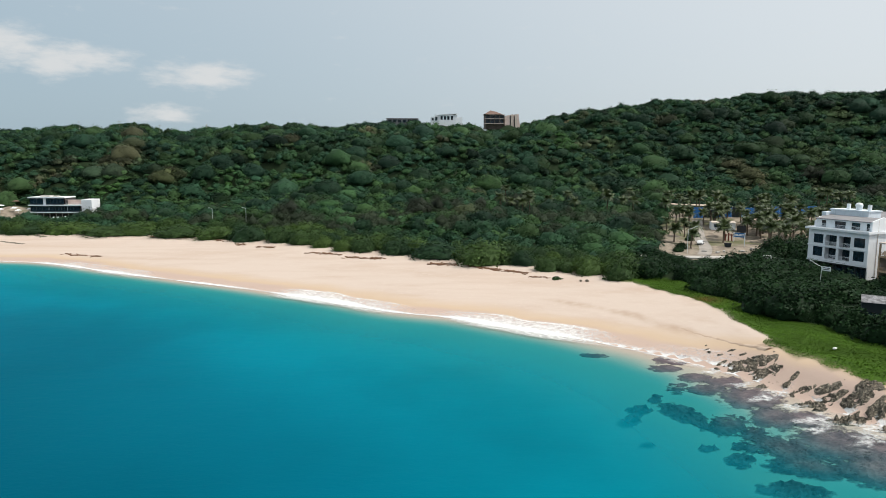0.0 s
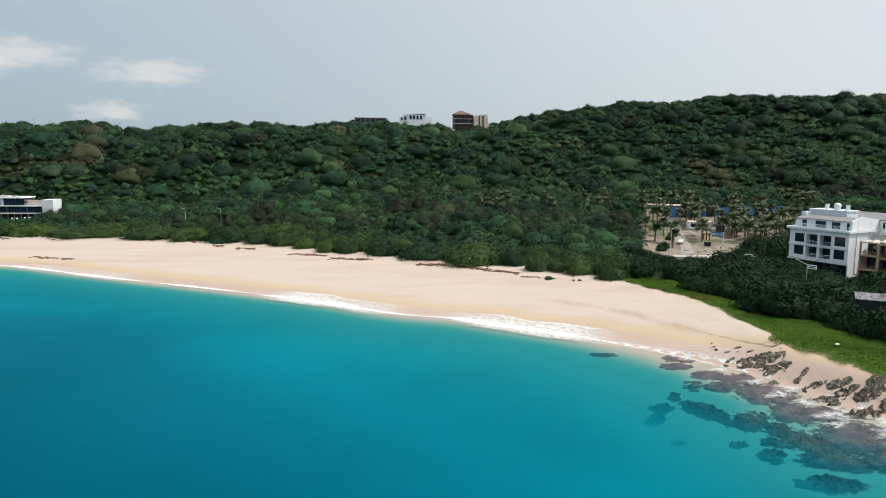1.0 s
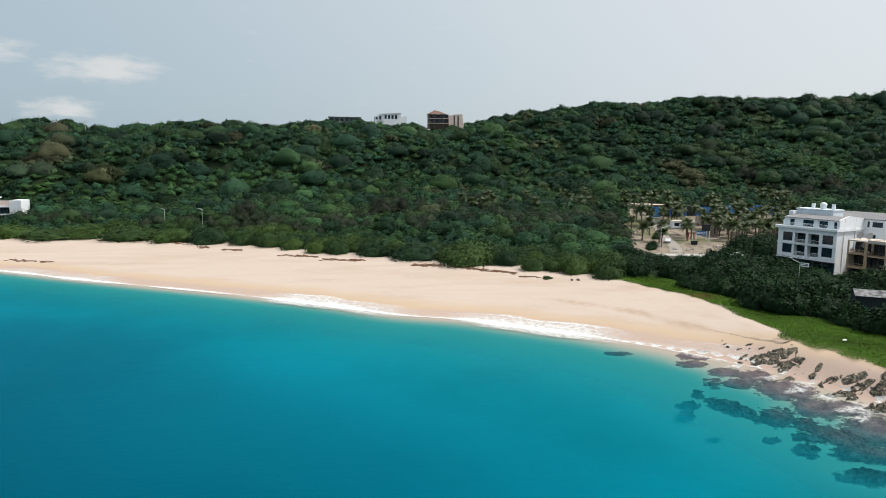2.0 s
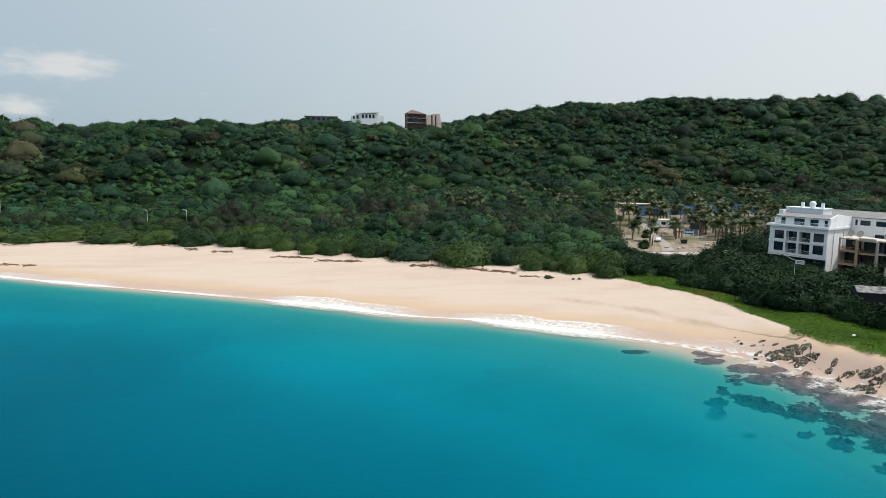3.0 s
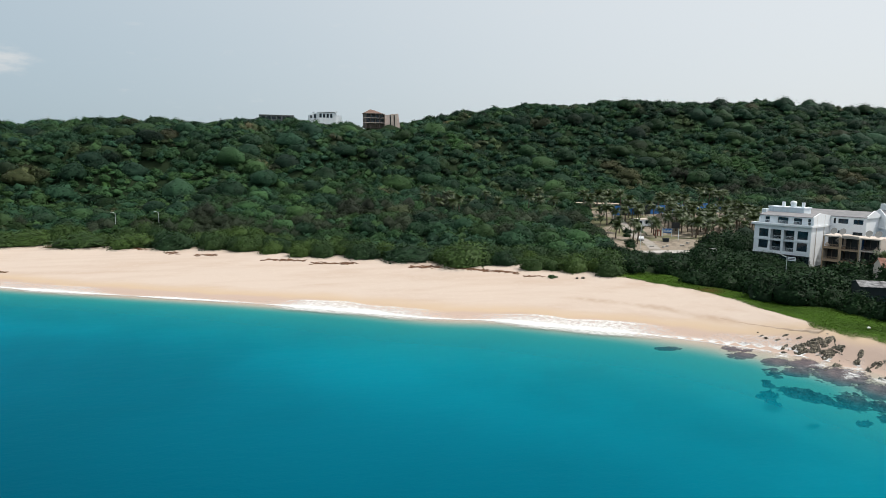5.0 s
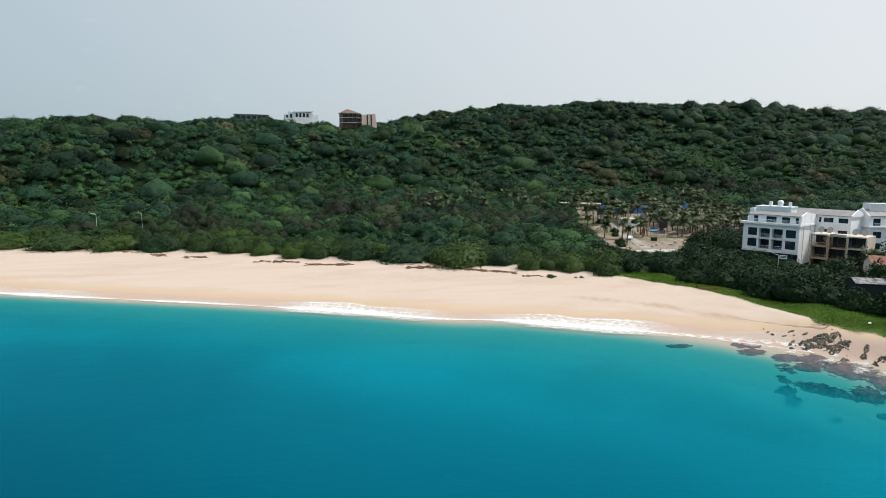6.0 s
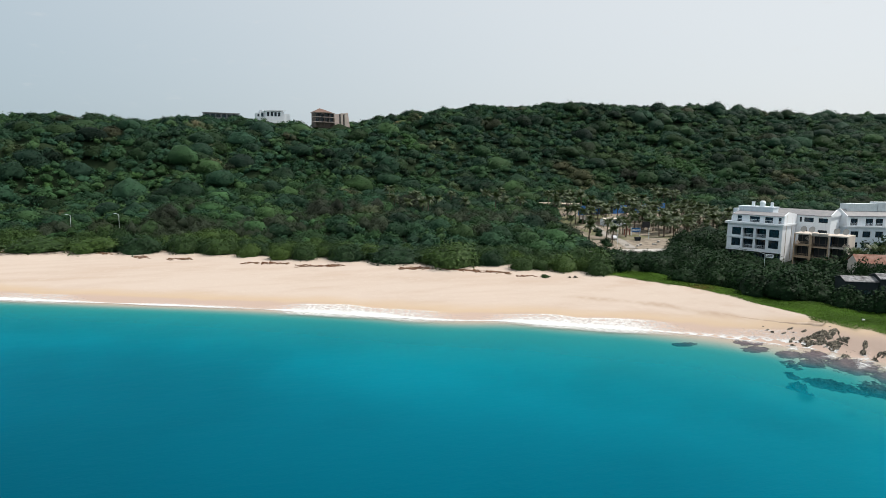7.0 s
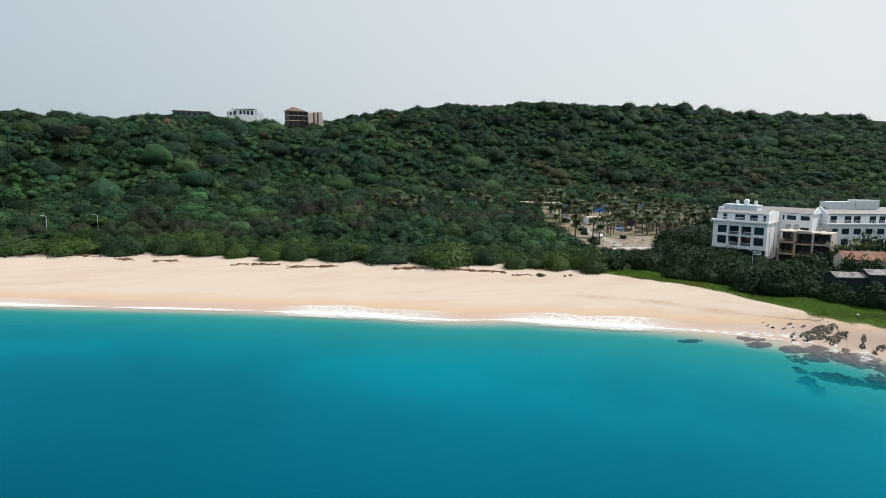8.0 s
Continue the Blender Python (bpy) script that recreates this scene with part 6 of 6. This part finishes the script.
def plant_palms():
    rng = random.Random(17)
    kinds = [palm(1, 5.0), palm(2, 5.8), palm(3, 4.4), palm(4, 6.3)]
    spots = []
    for i in range(10):
        for j in range(6):
            x, y = 112 + i * 5.4 + j * 1.2 + rng.uniform(-1.2, 1.2), 219 + j * 6.4 + i * 1.6 + rng.uniform(-1.2, 1.2)
            spots.append((x, y))
    spots += [(x + rng.uniform(-1.5, 1.5), y + rng.uniform(-1.5, 1.5)) for x, y in
              ((83, 214), (86, 222), (81, 226), (89, 234), (86, 244), (92, 252), (95, 262), (100, 270), (110, 262), (116, 266), (124, 270), (132, 272), (98, 226), (104, 236), (108, 252), (140, 276), (150, 280))]
    spots += [(100 + i * 4.6 + rng.uniform(-1.5, 1.5), 256 + rng.uniform(-3, 5)) for i in range(10)]
    spots += [(rng.uniform(92, 170), rng.uniform(214, 284)) for _ in range(14)]
    spots += [(rng.uniform(15, 104), rng.uniform(278, 322)) for _ in range(18)]
    spots += [(rng.uniform(100, 190), rng.uniform(284, 300)) for _ in range(16)]
    first = list(kinds)
    for i, (x, y) in enumerate(spots):
        lift = 1.6 if y > 283 else 0
        m = pose(x, y, ground_z(x, y) - 0.1, 0, 0, rng.uniform(0, 360))
        ob = kinds[i % 4]
        if ob in first:
            first.remove(ob)
            ob.matrix_basis = m
        else:
            ob = copy_thing(ob, m)
        s = rng.uniform(0.9, 1.25) * (1.1 if lift else 1)
        ob.scale = (s, s, s)
    # two old palms between the rusty shed and the guest house
    for x, y, s in ((107.5, 138.5, 1.35), (112.0, 135.5, 1.5)):
        old = copy_thing(kinds[0], pose(x, y, ground_z(x, y) - 0.1, 0, 0, 40 * s))
        old.scale = (s, s, s)
        tagged(old, "tall dark palm behind the rusty shed roof", "palm", "garden palms")


plant_palms()


def fence_panel(x, y, angle, wide, tall, mat, label):
    r = building("screen_fence", x, y, ground_z(x, y), angle, label, "fence")
    bm = bmesh.new()
    box(bm, 0, wide, -0.04, 0.04, 0.25, tall)
    part("sheet", bm, mat, r)
    for a in (0.0, wide - 0.1):
        bm = bmesh.new()
        tube(bm, (a + 0.05, 0.1, 0), (a + 0.05, 0.1, tall + 0.1), 0.05)
        part("post", bm, STEEL, r)
    return r


for i in range(15):
    x = 104 + i * 4.1
    tagged(fence_panel(x, 266 + i * 0.35, 5, 4.0, 4.0 if i % 4 else 4.5, BLUE if i % 3 != 1 else TEAL, "blue tarpaulin screen fence behind the palms"), group="screen fence")


def canopy_tent(x, y, s, mat, label):
    r = building("canopy_tent", x, y, ground_z(x, y), 10, label, "tent")
    bm = bmesh.new()
    bmesh.ops.create_cone(bm, segments=4, radius1=s, radius2=0.05, depth=s * 0.5, matrix=Matrix.Translation((0, 0, 2.6 + s * 0.25)) @ Matrix.Rotation(math.pi / 4, 4, "Z"))
    part("canopy", bm, mat, r)
    for a, b in ((-1, -1), (1, -1), (1, 1), (-1, 1)):
        bm = bmesh.new()
        tube(bm, (a * s * 0.66, b * s * 0.66, 0), (a * s * 0.66, b * s * 0.66, 2.65), 0.05)
        part("leg", bm, STEEL, r)


canopy_tent(104, 271, 2.4, BLUE, "bright blue canopy tent by the screen fence")
canopy_tent(143, 273, 2.6, BLUE, "bright blue canopy tent among palms")
canopy_tent(150, 274, 2.2, BLUE, "bright blue canopy tent among palms")


def billboard():
    x, y = 101.5, 216.0
    r = building("billboard", x, y, ground_z(x, y), -28, "black panel board on a tall steel post", "sign")
    bm = bmesh.new()
    tube(bm, (0, 0, 0), (0, 0, 4.6), 0.12)
    part("post", bm, STEEL, r)
    bm = bmesh.new()
    box(bm, -2.6, 0.2, -0.18, -0.02, 4.4, 6.6)
    part("panel", bm, BLACK, r)


def info_board():
    x, y = 105.6, 228.5
    r = building("information_board", x, y, ground_z(x, y), -24, "blue and white information board on two white legs", "sign")
    bm = bmesh.new()
    box(bm, -1.9, 1.9, -0.06, 0.06, 1.5, 3.1)
    part("board", bm, BLUE, r)
    for a, b, z in ((-1.5, -0.4, 2.5), (-0.1, 0.7, 2.5), (0.9, 1.5, 2.5), (-1.5, 1.4, 2.1)):
        bm = bmesh.new()
        box(bm, a, b, -0.09, -0.07, z - 0.12, z + 0.12)
        part("lettering_bar", bm, PLASTER, r)
    for a in (-1.8, 1.6):
        bm = bmesh.new()
        box(bm, a, a + 0.2, -0.1, 0.1, 0, 3.2)
        part("leg", bm, PLASTER, r)


def street_lamp(x, y, tall, reach, angle, signed_post=False):
    r = building("street_lamp", x, y, ground_z(x, y), angle, "white street lamp with a curved arm" + (" and a road sign" if signed_post else " among the trees"), "street lamp")
    bm = bmesh.new()
    tube(bm, (0, 0, 0), (0, 0, tall), 0.07)
    part("pole", bm, STEEL, r)
    bm = bmesh.new()
    last = Vector((0, 0, tall))
    for i in range(1, 7):
        a = i / 6 * math.pi / 2
        p = Vector((-reach * math.sin(a), 0, tall + reach * 0.45 * (1 - math.cos(a)) + 0.25 * math.sin(a * 2)))
        tube(bm, last, p, 0.06, 6)
        last = p
    part("arm", bm, PLASTER, r)
    bm = bmesh.new()
    box(bm, last.x - 0.7, last.x, -0.14, 0.14, last.z - 0.06, last.z + 0.08)
    part("lamp_head", bm, STEEL, r)
    if signed_post:
        bm = bmesh.new()
        box(bm, 0.2, 2.2, -0.05, 0.05, tall - 0.9, tall + 0.1)
        plate = part("sign_plate", bm, PLASTER, r, "white direction sign")
        for z in (tall - 0.2, tall - 0.55):
            bm = bmesh.new()
            box(bm, 0.4, 2.0, -0.08, -0.06, z - 0.08, z + 0.08)
            part("lettering_bar", bm, TEAL, plate)


billboard()
info_board()
street_lamp(90.5, 154.0, 5.6, 2.2, -60, True)
street_lamp(78.0, 204.5, 7.5, 2.0, 160)
for x, y, h in ((-98, 290, 7.0), (-82, 285, 7.0)):
    street_lamp(x, y, h, 1.0, 20)


def litter_bin(x, y):
    r = building("waste_skip", x, y, ground_z(x, y), -20, "dark green metal waste skip beside the drive", "waste bin")
    bm = bmesh.new()
    prism(bm, [(-0.9, 0.15), (0.9, 0.15), (1.1, 1.25), (-1.1, 1.25)], -0.6, 0.6)
    part("body", bm, TEAL, r)
    bm = bmesh.new()
    box(bm, -1.15, 1.15, -0.65, 0.65, 1.25, 1.38)
    part("lid", bm, BLACK, r)
    for a in (-0.7, 0.7):
        bm = bmesh.new()
        tube(bm, (a, -0.6, 0.12), (a, 0.6, 0.12), 0.12)
        part("wheel", bm, BLACK, r)


litter_bin(95.5, 215.0)


def timber_frame(x, y):
    r = building("timber_frame", x, y, ground_z(x, y), -20, "red-brown carved timber frame standing in the park", "sculpture")
    for a in (-1.1, 0.0, 1.1):
        bm = bmesh.new()
        tube(bm, (a, 0, 0), (a * 0.8, 0, 2.9 - abs(a) * 0.5), 0.22, 7)
        part("post", bm, REDWOOD, r)
    bm = bmesh.new()
    tube(bm, (-1.2, 0, 2.1), (1.2, 0, 2.2), 0.14, 7)
    part("beam", bm, REDWOOD, r)


timber_frame(102.5, 230.0)


def kerb_stone(x, y, angle):
    r = building("kerb_stone", x, y, ground_z(x, y), angle, "squat pale stone block edging the park", "stone block")
    bm = bmesh.new()
    prism(bm, [(-0.8, 0), (0.8, 0), (0.7, 0.55), (-0.7, 0.6)], -0.35, 0.35)
    bmesh.ops.bevel(bm, geom=bm.edges[:], offset=0.05, segments=1, affect="EDGES")
    part("block", bm, CONCRETE, r)
    return tagged(r, group="kerb stones")


for i, (x, y) in enumerate(((84.6, 207.4), (88.5, 206.2), (91.2, 208.0), (96.8, 207.2), (101.5, 210.4))):
    kerb_stone(x, y, -10 + 37 * (i % 3))


def car(x, y, angle, mat, label):
    r = building("car", x, y, ground_z(x, y) + 0.02, angle, label, "car")
    bm = bmesh.new()
    prism(bm, [(-2.1, 0.35), (2.1, 0.35), (2.15, 0.75), (1.2, 0.95), (0.5, 1.45), (-1.1, 1.48), (-1.9, 0.98), (-2.15, 0.8)], -0.85, 0.85)
    bmesh.ops.bevel(bm, geom=bm.edges[:], offset=0.06, segments=1, affect="EDGES")
    part("body", bm, mat, r)
    for s in (-1, 1):
        bm = bmesh.new()
        prism(bm, [(-1.5, 0.98), (0.95, 0.98), (0.42, 1.38), (-1.0, 1.4)], s * 0.86, s * 0.88)
        part("side_window", bm, BLACK, r)
    for a in (-1.3, 1.3):
        for s in (-1, 1):
            bm = bmesh.new()
            tube(bm, (a, s * 0.68, 0.33), (a, s * 0.88, 0.33), 0.33, 14)
            wheel = part("wheel", bm, BLACK, r)
            bm = bmesh.new()
            tube(bm, (a, s * 0.86, 0.33), (a, s * 0.9, 0.33), 0.18, 10)
            part("rim", bm, STEEL, wheel)


CARPAINT = plain("white_car_paint", (0.75, 0.76, 0.77), (0.72, 0.73, 0.74), 0.5, 0.25, 0.0)
car(96.5, 190.5, -35, CARPAINT, "white car parked on the coast road")
car(88.5, 220.0, 60, CARPAINT, "white car parked beside the drive")


def parasol(x, y, mat, label, s=1.6):
    r = building("parasol", x, y, ground_z(x, y), 0, label, "parasol")
    bm = bmesh.new()
    bmesh.ops.create_cone(bm, segments=10, radius1=s, radius2=0.03, depth=0.7, matrix=Matrix.Translation((0, 0, 2.5)))
    part("canopy", bm, mat, r)
    bm = bmesh.new()
    tube(bm, (0, 0, 0), (0, 0, 2.4), 0.05)
    part("pole", bm, STEEL, r)
    return tagged(r, group="terrace parasols")


for i, (x, y) in enumerate(((-222, 352), (-218, 349), (-226, 347), (-230, 354), (-215, 354), (-235, 349), (-240, 355), (-247, 352))):
    parasol(x, y, PLASTER, "white parasol on the villa's garden terrace", 1.7)
parasol(-233, 362, THATCH, "brown thatched garden parasol", 3.0)
parasol(-228, 363, THATCH, "brown thatched garden parasol", 2.6)


def deck_chair(x, y, angle):
    r = building("deck_chair", x, y, ground_z(x, y), angle, "white deck chair below the glass villa", "chair")
    bm = bmesh.new()
    prism(bm, [(-1.0, 0.32), (0.4, 0.32), (1.0, 0.9), (0.95, 0.98), (0.35, 0.42), (-1.0, 0.42)], -0.35, 0.35)
    part("seat", bm, PLASTER, r)
    for a in (-0.8, 0.4):
        for s in (-0.3, 0.3):
            bm = bmesh.new()
            box(bm, a - 0.04, a + 0.04, s - 0.04, s + 0.04, 0, 0.33)
            part("leg", bm, PLASTER, r)
    return tagged(r, group="deck chairs")


for i in range(6):
    deck_chair(-200 + i * 3.1, 341 + (i % 2) * 1.4, 70 + i * 9)


def utility_pole(x, y, tall):
    r = building("utility_pole", x, y, ground_z(x, y), 15, "thin grey utility pole on the ridge", "pole")
    bm = bmesh.new()
    tube(bm, (0, 0, 0), (0, 0, tall), 0.12)
    part("pole", bm, CONCRETE, r)
    bm = bmesh.new()
    box(bm, -1.2, 1.2, -0.1, 0.1, tall - 0.9, tall - 0.7)
    part("crossarm", bm, CONCRETE, r)


for x, y, h in ((-262, 500, 10), (-235, 505, 9), (-205, 505, 9), (-172, 510, 8)):
    utility_pole(x, y, h)
